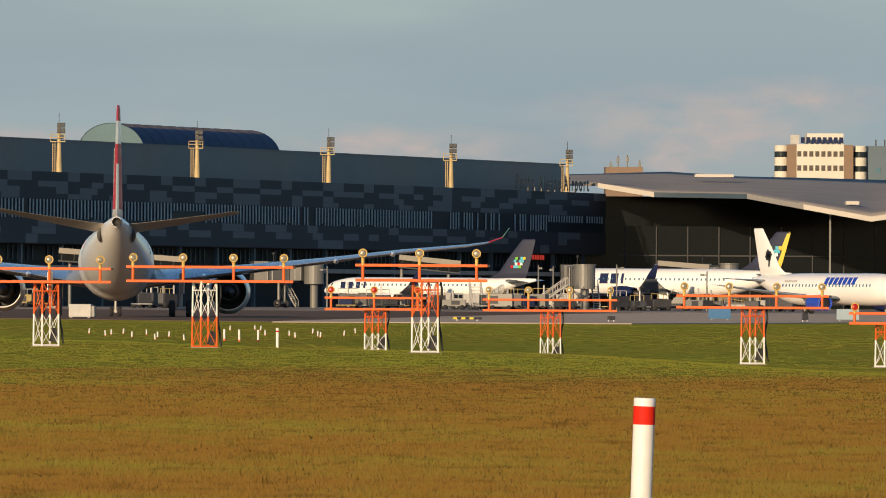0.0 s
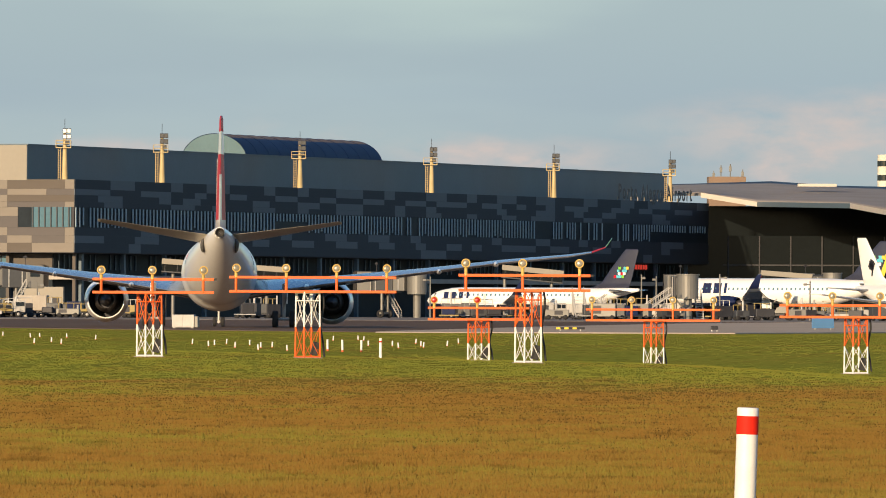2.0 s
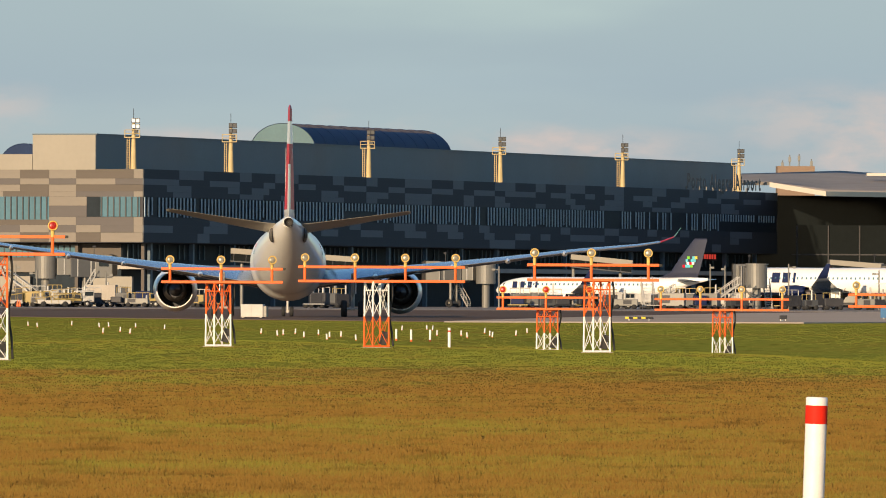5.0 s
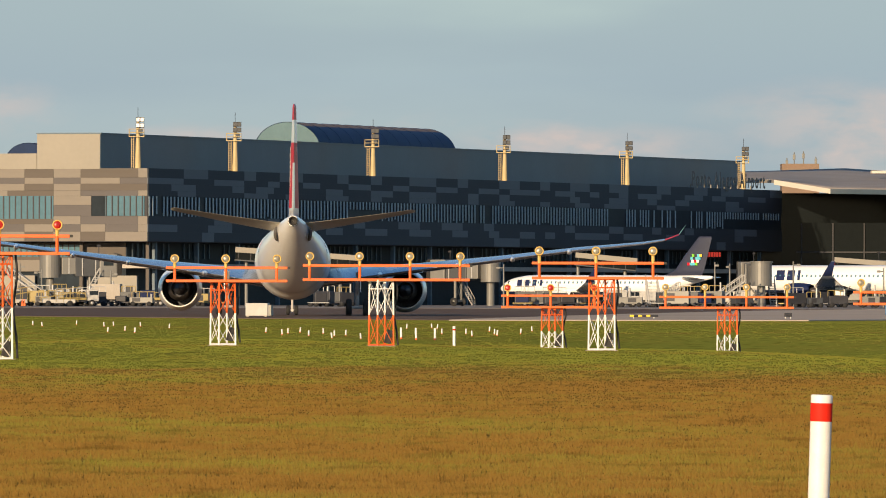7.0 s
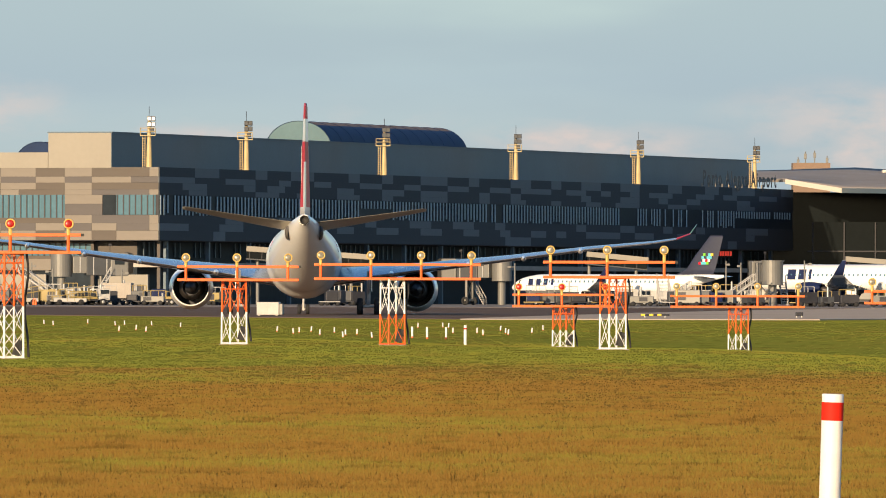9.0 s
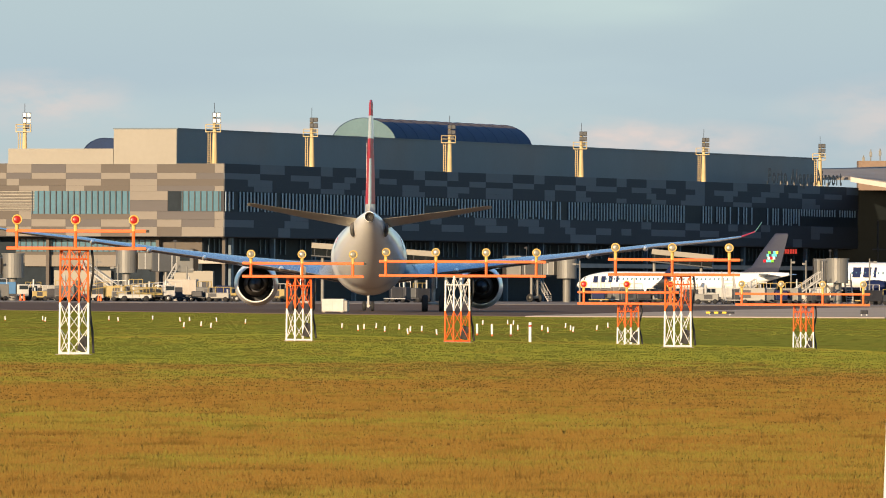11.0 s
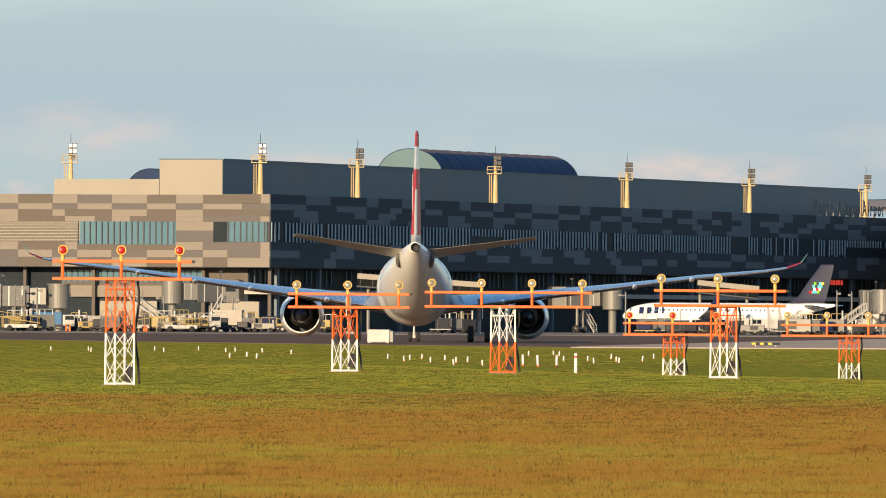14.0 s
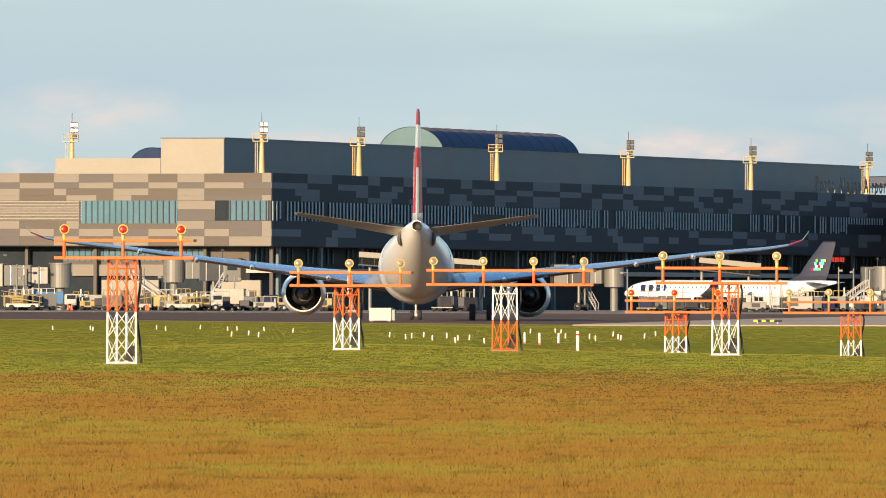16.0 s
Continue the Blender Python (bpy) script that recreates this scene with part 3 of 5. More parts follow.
for lower in (0.0, 0.5):
    rows_ = []
    for k in range(8):
        for q in range(6 if k < 7 else 1):
            e0, e1, r0, r1 = EAVE[k], EAVE[min(7, k + 1)], RIDGE[k], RIDGE[min(7, k + 1)]
            lo_, hi_ = Vector(e0).lerp(Vector(e1), q / 6), Vector(r0).lerp(Vector(r1), q / 6)
            rows_.append([b.verts.new(lo_.lerp(hi_, j / 8) - Vector((0, 0, lower))) for j in range(9)])
    sheets.append(rows_)
    for p0, p1 in zip(rows_, rows_[1:]):
        for j in range(8):
            b.faces.new((p0[j], p1[j], p1[j + 1], p0[j + 1])).smooth = True
for j in (0, 8):
    for i in range(len(sheets[0]) - 1):
        b.faces.new((sheets[0][i][j], sheets[0][i + 1][j], sheets[1][i + 1][j], sheets[1][i][j]))
part("roof", b, ROOFING, hall, "grey sheet roofing")
for k in range(1, 7):
    b = bmesh.new()
    u0, u1 = Vector(EAVE[k]), Vector(EAVE[k + 1])
    q = [u0 + Vector((0, -0.08, 0.06)), u1 + Vector((0, -0.08, 0.06)), u1 + Vector((0, -0.08, -0.8)), u0 + Vector((0, -0.08, -0.8))]
    front_ = [b.verts.new(v) for v in q]
    rear_ = [b.verts.new(v + Vector((0, 0.07, 0))) for v in q]
    b.faces.new(front_)
    b.faces.new(rear_[::-1])
    for i in range(4):
        b.faces.new((front_[i], rear_[i], rear_[(i + 1) % 4], front_[(i + 1) % 4]))
    # the segment that lies in shadow gets the darker shade-tinted grey
    part("fascia", b, UPPER if k == 2 else FASCIA, hall, "narrow metal roof fascia")
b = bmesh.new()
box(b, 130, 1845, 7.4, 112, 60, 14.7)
part("glass_wall", b, HALLDARK, hall, "dark glass wall, blackened further for the roof's shade")
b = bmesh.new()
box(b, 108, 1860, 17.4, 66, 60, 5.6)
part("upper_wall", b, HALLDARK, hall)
for k in range(14):
    slab_part("mullion", hall, (84 + k * 5.6, 1814.7, 7.4), (0.22, 0.3, 14.6), DARKM)
for z in (4.5, 9.5):
    slab_part("transom", hall, (122, 1814.75, z), (78, 0.2, 0.25), DARKM)
slab_part("pillar", hall, (113.5, 1706, 8.3), (0.3, 0.3, 16.6), BRIDGE)
slab_part("roof_lantern", hall, (101.5, 1845, 24.2), (7.0, 4, 0.5), FASCIA)
slab_part("skylight", hall, (119.5, 1740, 18.4), (2.2, 4, 0.6), FASCIA)

# plant room and aerials behind the hall
plant = thing("roof_plant", "brown brick plant room with aerials above the roofs", "plant room", Matrix.Translation((90.5, 1960, 0)))
b = bmesh.new()
box(b, 0, 4, 13.6, 7.2, 8, 27.2)
part("body", b, BROWN, plant)
for x, h_ in ((-2.6, 28.3), (-1.2, 29.4), (0.6, 29.6), (3.0, 28.6)):
    b = bmesh.new()
    rod(b, (x, 1, 27.0), (x, 1, h_), 0.12, 6)
    box(b, x, 1, h_ - 0.9, 0.5, 0.5, 1.0, None, 0.05)
    part("aerial", b, BRIDGE, plant)

# ---- office block far behind ----
office = thing("office_block", "white office block with brown corner strips and a roof sign", "building", Matrix.Translation((163.8, 2500, 0)))
b = bmesh.new()
box(b, 0, 8, 20, 11.7, 16, 40.2)
part("body", b, WHITEWALL, office)
for x in (-7.0, 7.0):
    b = bmesh.new()
    box(b, x, 8.2, 20, 2.35, 16.2, 40.0)
    part("corner_strip", b, BROWN, office)
for z in (37.7, 34.2, 30.7):
    for k in range(8):
        slab_part("window", office, (-5.2 + k * 1.49, -0.02, z), (1.0, 0.1, 1.35), TAUPE)
for x in (-9.4, 9.9):
    b = bmesh.new()
    rod(b, (x, 3, 0), (x, 3, 39.8), 1.75, 20)
    bay = part("bay", b, WHITEWALL, office)
    for z in (37.6, 34.1, 30.6):
        b = bmesh.new()
        rod(b, (x, 3, z - 0.7), (x, 3, z + 0.7), 1.8, 20)
        part("bay_window", b, GLASSDK, bay)
b = bmesh.new()
box(b, 1.5, 9, 41.4, 9, 9, 2.9)
part("roof_house", b, WHITEWALL, office)
b = bmesh.new()
box(b, -6.2, 2, 41.3, 2.2, 0.4, 2.2)
part("roof_sign", b, BOXW, office)
for k in range(8):
    slab_part("letter_bar", office, (-4.2 + k * 1.35, 2, 41.1), (0.95, 0.3, 1.5), NAVY)
# wing's shade comes from the tinted grey, unlike the white body
b = bmesh.new()
box(b, 21, 12, 20, 18, 20, 39.6)
part("side_wing", b, UPPER, office, "side wing coloured dark grey for its shade")
for z in (33.8, 30):
    slab_part("window", office, (14.5, 1.9, z), (1.0, 0.1, 1.2), GLASSTEAL)
for k in range(6):
    slab_part("roof_rail", office, (14 + k * 2.2, 4, 40.6), (0.3, 0.3, 1.6), DARKM)

# ---- airliners ----


def foil(chord, thick, n=10):
    """Closed wing section: x along the chord from the nose, z up."""
    pts = []
    for i in range(n + 1):
        x = 0.5 * (1 + math.cos(math.pi * i / n))
        y = 5 * thick * (0.2969 * math.sqrt(x) - 0.126 * x - 0.3516 * x * x + 0.2843 * x ** 3 - 0.1036 * x ** 4)
        pts.append((x * chord, y * chord * 1.15))
    for i in range(n - 1, 0, -1):
        x = 0.5 * (1 + math.cos(math.pi * i / n))
        y = 5 * thick * (0.2969 * math.sqrt(x) - 0.126 * x - 0.3516 * x * x + 0.2843 * x ** 3 - 0.1036 * x ** 4)
        pts.append((x * chord, -y * chord * 0.85))
    return pts[::-1]


def wing_mesh(stations, side, mats, pick=None):
    """stations: span, leading edge behind the nose, height, chord, thickness, incidence."""
    b = bmesh.new()
    rings = []
    for sp, le, z, ch, th, inc in stations:
        c, s_ = math.cos(radians(inc)), math.sin(radians(inc))
        rings.append([Vector((side * sp, -(le + x * c), z - x * s_ + zz)) for x, zz in foil(ch, th)])
    rows = loft(b, rings)
    if pick:
        for k, row in enumerate(rows):
            for i, fc in enumerate(row):
                fc.material_index = pick(k, i)
    return b


def upright_fin(stations, mats_pick):
    """stations: height, leading edge, chord, thickness."""
    b = bmesh.new()
    rings = []
    for z, le, ch, th in stations:
        rings.append([Vector((zz, -(le + x), z)) for x, zz in foil(ch, th, 16)])
    rows = loft(b, rings)
    for k, row in enumerate(rows):
        for fc in row:
            c = fc.calc_center_median()
            z, le, ch, th = stations[k]
            fc.material_index = mats_pick(k, (-c.y - le) / ch)
    return b


def ring_at(s, zc, rx, rz, n=40):
    return [Vector((rx * math.sin(2 * math.pi * i / n), -s, zc + rz * math.cos(2 * math.pi * i / n))) for i in range(n)]


def smooth_rows(rows, times=6):
    """Catmull-Rom through rows of numbers."""
    out = []
    for i in range(len(rows) - 1):
        p0, p1, p2, p3 = rows[max(0, i - 1)], rows[i], rows[i + 1], rows[min(len(rows) - 1, i + 2)]
        for k in range(times):
            t = k / times
            out.append([0.5 * (2 * b_ + (c_ - a_) * t + (2 * a_ - 5 * b_ + 4 * c_ - d_) * t * t + (3 * b_ - a_ - 3 * c_ + d_) * t ** 3)
                        for a_, b_, c_, d_ in zip(p0, p1, p2, p3)])
    out.append(list(rows[-1]))
    return out


def wheel(parent, x, y, z, r, w):
    b = bmesh.new()
    m = Matrix.Translation((x, y, z)) @ Matrix.Rotation(radians(90), 4, "Z")
    turned(b, [(-w / 2, r * 0.5), (-w / 2, r * 0.85), (-w * 0.3, r), (w * 0.3, r), (w / 2, r * 0.85), (w / 2, r * 0.5)], m, 20)
    t = part("wheel", b, TYRE, parent)
    b = bmesh.new()
    turned(b, [(-w * 0.42, 0.02), (-w * 0.42, r * 0.5), (w * 0.42, r * 0.5), (w * 0.42, 0.02)], m, 16)
    part("rim", b, STEEL, t)


def engine(parent, x, s, z, r, length, cowl):
    """s: the intake's distance behind the nose."""
    m = Matrix.Translation((x, -s, z)) @ Matrix.Rotation(math.pi, 4, "Z")
    b = bmesh.new()
    turned(b, smooth_rows([(0.25, r * 0.80), (0.0, r * 0.86), (0.12, r * 0.93), (length * 0.3, r), (length * 0.6, r * 0.99), (length * 0.86, r * 0.90), (length, r * 0.82)], 5), m, 36)
    nac = part("nacelle", b, cowl, parent)
    b = bmesh.new()
    turned(b, smooth_rows([(length, r * 0.82), (length * 0.98, r * 0.79), (length * 0.8, r * 0.80), (length * 0.5, r * 0.78)], 3), m, 36)
    part("duct_lining", b, DARKM, nac)
    b = bmesh.new()
    turned(b, [(length - 0.30, r * 0.872), (length - 0.02, r * 0.845), (length + 0.03, r * 0.825), (length + 0.03, r * 0.795), (length - 0.05, r * 0.785)], m, 36)
    part("nozzle_rim", b, cowl, nac)
    b = bmesh.new()
    turned(b, [(0.28, r * 0.80), (0.0, r * 0.862), (0.1, r * 0.925), (0.3, r * 0.955)], m, 36)
    part("intake_lip", b, BAREM, nac)
    b = bmesh.new()
    turned(b, [(length * 0.5, r * 0.78), (length * 0.5, 0.02)], m, 36)
    part("guide_vane_ring", b, DARKM, nac)
    b = bmesh.new()
    turned(b, [(0.5, r * 0.80), (0.5, 0.02)], m, 36)
    part("fan_disc", b, DARKM, nac)
    b = bmesh.new()
    turned(b, smooth_rows([(length * 0.5, r * 0.56), (length * 0.85, r * 0.55), (length * 1.12, r * 0.42), (length * 1.2, r * 0.37)], 4), m, 32)
    part("core_cowl", b, EXHAUST, nac)
    b = bmesh.new()
    turned(b, smooth_rows([(length * 1.02, r * 0.30), (length * 1.2, r * 0.26), (length * 1.36, r * 0.10), (length * 1.42, 0.02)], 4), m, 24)
    turned(b, [(length * 1.1, r * 0.40), (length * 1.1, r * 0.05)], m, 24)
    part("exhaust_plug", b, DARKM, nac)
    return nac


def pylon(parent, x, s, z0, z1, length, material):
    b = bmesh.new()
    rings = []
    for z, le, ch in ((z0, s, length), (z1, s + length * 0.25, length * 0.95)):
        rings.append([Vector((x + zz, -(le + xx), z)) for xx, zz in foil(ch, 0.09)])
    loft(b, rings)
    part("pylon", b, material, parent)


def gear(parent, x, s, ztop, rows, r, w, gap):
    b = bmesh.new()
    rod(b, (x, -s, r), (x, -s, ztop), 0.17 if rows > 1 else 0.10, 10)
    rod(b, (x, -s - 1.6, ztop), (x, -s, r + 0.9), 0.09, 8)
    rod(b, (x, -s - max(0.3, (rows - 1) * r * 1.2), r), (x, -s + max(0.3, (rows - 1) * r * 1.2), r), 0.14, 8)
    for k in range(rows):
        y = -s + (k - (rows - 1) / 2) * r * 2.3
        rod(b, (x - gap / 2, y, r), (x + gap / 2, y, r), 0.1, 8)
    strut = part("landing_gear", b, STEEL, parent, "pale steel landing gear leg")
    for k in range(rows):
        y = -s + (k - (rows - 1) / 2) * r * 2.3
        for dx in (-gap / 2, gap / 2):
            wheel(strut, x + dx, y, r, r, w)
    if x == 0:
        return
    b = bmesh.new()
    box(b, x + (0.25 if x >= 0 else -0.25), -s, (ztop + r) / 2 + 0.6, 0.08, 1.3, (ztop - r) * 0.55, None, 0.02)
    part("gear_door", b, WHITE, strut)


def windows(parent, rows_, r, zc, z, n, s0, pitch, side, skip=()):
    """Cabin windows just proud of the skin."""
    x = math.sqrt(max(0.01, r * r - (z - zc) ** 2)) + 0.004
    for k in range(n):
        slab_part("window", parent, (side * x, -(s0 + k * pitch), z), (0.03, 0.24, 0.34), GLASSTEAL).rotation_euler = (0, -side * math.asin((z - zc) / r), 0)


def skin_bar(parent, name, r, zc, z, s, w, h, side, material):
    """A painted bar lying on the fuselage side."""
    a = math.asin((z - zc) / r)
    slab_part(name, parent, (side * (r * math.cos(a) + 0.005), -s, z), (0.02, w, h), material).rotation_euler = (0, -side * a, 0)


def airliner(name, label, m, g, group=""):
    th = thing(name, label, "airliner", m, group)
    b = bmesh.new()
    rows = loft(b, [ring_at(*q) for q in smooth_rows(g["body"], 5)])
    for row in rows:
        for fc in row:
            c = fc.calc_center_median()
            fc.material_index = g["paint"](-c.y, c.z, c.x)
    part("fuselage", b, g["mats"], th)
    for side in (-1, 1):
        b = wing_mesh(g["wing"], side, None, g.get("wing_pick"))
        wing = part("wing", b, g["wing_mats"], th)
        for sp, s, z, ln in g.get("fairings", ()):
            b = bmesh.new()
            turned(b, smooth_rows([(0, 0.04), (ln * 0.25, 0.21), (ln * 0.6, 0.21), (ln, 0.04)], 3), Matrix.Translation((side * sp, -s, z)) @ Matrix.Rotation(math.pi, 4, "Z"), 12)
            part("flap_fairing", b, WHITE, wing)
        b = wing_mesh(g["tail"], side, None)
        part("tailplane", b, TAILGREY if g.get("grey_tail") else GREYP, th)
        ex, es, ez, er, el = g["engine"]
        engine(th, side * ex, es, ez, er, el, g["cowl"])
        pylon(th, side * ex, es + el * 0.35, ez + er * 0.75, g["pylon_top"], el * 1.1, g["mats"][0])
        gx, gs, gz, gr, gw, gg, gn = g["main_gear"]
        gear(th, side * gx, gs, gz, gn, gr, gw, gg)
        for w in g["windows"]:
            windows(th, None, *w, side)
    gs, gz, gr, gw, gg = g["nose_gear"]
    gear(th, 0, gs, gz, 1, gr, gw, gg)
    b = upright_fin(g["fin"], g["fin_pick"])
    part("fin", b, g["fin_mats"], th)
    return th


# large twin-aisle aircraft, seen from behind
BIG = dict(
    body=[(0.0, 3.9, 0.05, 0.05), (0.5, 3.95, 0.75, 0.8), (2.0, 4.2, 1.7, 1.65), (4.5, 4.5, 2.45, 2.4), (8, 4.66, 2.80, 2.80), (13, 4.68, 2.82, 2.82), (22, 4.68, 2.82, 2.82), (24, 4.45, 3.0, 3.02),
          (28, 4.40, 3.12, 3.1), (34, 4.42, 3.1, 3.08), (37, 4.66, 2.84, 2.84), (44, 4.70, 2.82, 2.80), (48, 4.95, 2.66, 2.55), (53, 5.65, 2.15, 2.0), (57.5, 6.42, 1.5, 1.42), (61, 7.1, 0.92, 0.86), (62.6, 7.45, 0.58, 0.55), (63.2, 7.55, 0.42, 0.42)],
    mats=[WHITE, RED, GREEN, DARKGREEN, DARKM],
    paint=lambda s, z, x: 4 if s > 63.1 else (1 if 7.2 + 0.6 * (z - 4) < s < 9.8 + 0.6 * (z - 4) else (2 if 4.4 + 0.6 * (z - 4) < s <= 7.2 + 0.6 * (z - 4) and z > 3.4 else 0)),
    wing=[(2.3, 21.5, 3.1, 11.6, 0.13, 2.2), (6.0, 23.9, 3.5, 9.6, 0.12, 1.5), (10.5, 26.8, 4.0, 7.4, 0.11, 1.0), (17, 31.0, 4.75, 5.4, 0.10, 0.2), (23.5, 35.2, 5.6, 3.9, 0.10, 0), (28.5, 38.4, 6.12, 2.7, 0.095, 0), (30.3, 39.8, 6.42, 2.0, 0.09, 0),
          (31.4, 41.0, 6.85, 1.3, 0.08, 0), (31.9, 42.2, 7.6, 0.6, 0.08, 0)],
    wing_mats=[GREYP, BAREM, RED, GREEN, TUNNEL, WHITE], wing_pick=lambda k, i: 3 if k >= 7 else (2 if k == 6 else (1 if i in (8, 9, 10, 11) else 4 if i == 2 else 5 if i in (0, 1) else 0)),
    fairings=[(7.2, 31.0, 3.4, 5.0), (13.5, 31.6, 4.22, 4.6), (18.0, 33.8, 4.76, 4.0), (22.6, 36.2, 5.40, 3.4)],
    tail=[(0.7, 53.0, 6.75, 5.6, 0.10, -7), (2.0, 54.0, 6.95, 4.9, 0.09, -7), (6, 57.2, 7.65, 3.4, 0.085, -7), (9.4, 59.8, 8.3, 2.0, 0.08, -7), (9.7, 60.3, 8.36, 1.2, 0.08, -7)], grey_tail=True,
    engine=(9.37, 18.2, 2.15, 1.85, 5.6), cowl=WHITE, pylon_top=3.7,
    main_gear=(5.34, 33.5, 3.6, 0.70, 0.5, 1.4, 2), nose_gear=(6.7, 3.0, 0.40, 0.32, 0.7),
    windows=[(2.82, 4.68, 5.25, 28, 11.5, 0.53), (2.82, 4.68, 5.25, 34, 27.5, 0.53)],
    fin=[(7.0, 50.5, 9.8, 0.09), (8.6, 51.8, 8.9, 0.09), (10.4, 53.3, 7.7, 0.09), (12.2, 54.8, 6.5, 0.09), (13.8, 56.1, 5.5, 0.085), (15.6, 57.6, 4.4, 0.08), (16.6, 58.5, 3.7, 0.08), (16.85, 59.0, 3.0, 0.06)],
    fin_mats=[WHITE, RED, GREEN, DARKGREEN],
    fin_pick=lambda k, c: (0 if k < 1 else (2 if c < 0.32 and k < 5 else (0 if (k == 4 and c > 0.45) or (k in (1, 2) and c > 0.86) else 1))))

big_pose = pose(-3.40, 867, 0.05, 0, 0.4, 0.225)
big = airliner("airliner", "large white twin-engine airliner with a red and green fin", big_pose, BIG)
b = bmesh.new()
turned(b, [(0.4, 0.40), (-0.45, 0.36), (-0.46, 0.30), (-0.2, 0.28), (-0.2, 0.02)], Matrix.Translation((0, -63.1, 7.55)), 20)
part("exhaust_pipe", b, CABLE, big)
for s, z in ((50.5, 7.35), (27, 7.55), (12, 7.6)):
    b = bmesh.new()
    box(b, 0, -s, z, 0.04, 0.5, 0.45, None, 0.01)
    part("aerial", b, WHITE, big)
b = bmesh.new()
turned(b, smooth_rows([(0, 0.1), (0.7, 0.5), (2.2, 0.5), (3.4, 0.1)], 3), Matrix.Translation((0, -44, 7.35)), 14)
part("radome", b, WHITE, big)

for side in (-1, 1):
    b = bmesh.new()
    bmesh.ops.create_uvsphere(b, u_segments=16, v_segments=10, radius=1, matrix=Matrix.Translation((side * 1.27, -58.4, 6.55)) @ Matrix.Rotation(radians(side * 9.5), 4, "Z") @ Matrix.Diagonal((0.13, 1.5, 0.58, 1)))
    part("tailplane_seal", b, BRIDGE, big, "dark grey seal under the tailplane root", 60)
    for k in range(6):
        skin_bar(big, "marking_bar", 2.82, 4.69, 5.75, 40.6 + k * 0.5, 0.36, 0.4, side, TAILGREY)
    skin_bar(big, "marking_bar", 2.82, 4.69, 5.75, 43.7, 0.7, 0.5, side, RED)
    for k in range(8):
        skin_bar(big, "title_bar", 2.83, 4.68, 6.3, 12.5 + k * 1.05, 0.75, 0.95, side, GREYP)
    for s in (10.2, 26.2, 39.5):
        skin_bar(big, "door", 2.82, 4.68, 4.7, s, 1.0, 0.06, side, GREYP)

    for k in range(9):
        slab_part("title_bar", big, (side * 0.27, -(56.0 + k * 0.30), 9.3 + k * 0.48), (0.03, 0.7, 0.3), WHITE).rotation_euler = (radians(-35), 0, 0)

# smaller jets at the gates


def small_jet(L, r, h, span, fin_top, cowl, mats, paint, fin_mats, fin_pick, wing_mats, eng_r=1.1, winglet=1.0, drop=1.75):
    k = L / 38.0
    zc = h
    return dict(
        body=[(0.0, zc - 0.5, 0.05, 0.05), (0.4, zc - 0.45, 0.5, 0.5), (1.6, zc - 0.25, 1.15, 1.1), (3.6, zc - 0.05, r * 0.9, r * 0.9), (6, zc, r, r), (L * 0.4, zc, r, r), (L * 0.68, zc, r, r),
              (L * 0.8, zc + 0.3, r * 0.82, r * 0.78), (L * 0.91, zc + 0.9, r * 0.45, r * 0.42), (L, zc + 1.25, 0.15, 0.2)],
        mats=mats, paint=paint,
        wing=[(r * 0.7, L * 0.36, h - 1.1, 6.4 * k, 0.13, 3), (span * 0.18, L * 0.43, h - 0.75, 4.2 * k, 0.11, 2), (span * 0.36, L * 0.53, h - 0.05, 2.6 * k, 0.10, 1), (span * 0.475, L * 0.595, h + 0.45, 1.6 * k, 0.09, 0),
              (span * 0.492, L * 0.615, h + 0.45 + 0.75 * winglet, 1.3 * k, 0.08, 0), (span * 0.5, L * 0.645, h + 0.5 + 2.0 * winglet, 0.6 * k, 0.08, 0)],
        wing_mats=wing_mats, wing_pick=lambda a, i: 1 if a >= 3 else 0,
        tail=[(0.4, L * 0.86, zc + 0.95, 4.0 * k, 0.1, 0), (span * 0.18, L * 0.93, zc + 1.25, 1.5 * k, 0.09, 0)],
        engine=(span * 0.165, L * 0.31, h - drop, eng_r, 3.6 * k), cowl=cowl, pylon_top=h - 0.5,
        main_gear=(span * 0.105, L * 0.5, h - 1, 0.55, 0.35, 0.85, 1), nose_gear=(4.2, h - 1, 0.4, 0.25, 0.5),
        windows=[(r, zc, zc + 0.45, int(L * 0.60 / 0.72), L * 0.16, 0.72)],
        fin=[(zc + r * 0.7, L * 0.755, L * 0.19, 0.07), (zc + r + 0.8, L * 0.825, L * 0.135, 0.08), (fin_top * 0.5 + (zc + r) * 0.5, L * 0.868, L * 0.108, 0.08), (fin_top - 0.25, L * 0.93, L * 0.065, 0.08), (fin_top, L * 0.937, L * 0.055, 0.05)],
        fin_mats=fin_mats, fin_pick=fin_pick)


# regional jet with a navy fin at the first gate
REG = small_jet(35.2, 1.55, 3.1, 28.7, 10.4, WHITE, [WHITE, NAVY], lambda s, z, x: 1 if z < 2.2 and s < 26 else 0,
                [WHITE, FINNAVY, CYAN, GREEN, RED], lambda k, c: 1, [GREYP, NAVY], 1.0)
gate_turn = math.degrees(math.atan2(0.943, 0.333))


def parked(u_tail, y_tail, yaw, length):
    """Pose of a jet whose tail end stands at (u_tail, y_tail)."""
    return pose(u_tail, y_tail, 0.07) @ pose(0, 0, 0, 0, 0, yaw) @ Matrix.Translation((0, length, 0))


reg = airliner("regional_jet", "white regional jet with a navy fin parked at a gate", parked(56.3, 1500, 62, 35.2), REG, "jets at the gates")
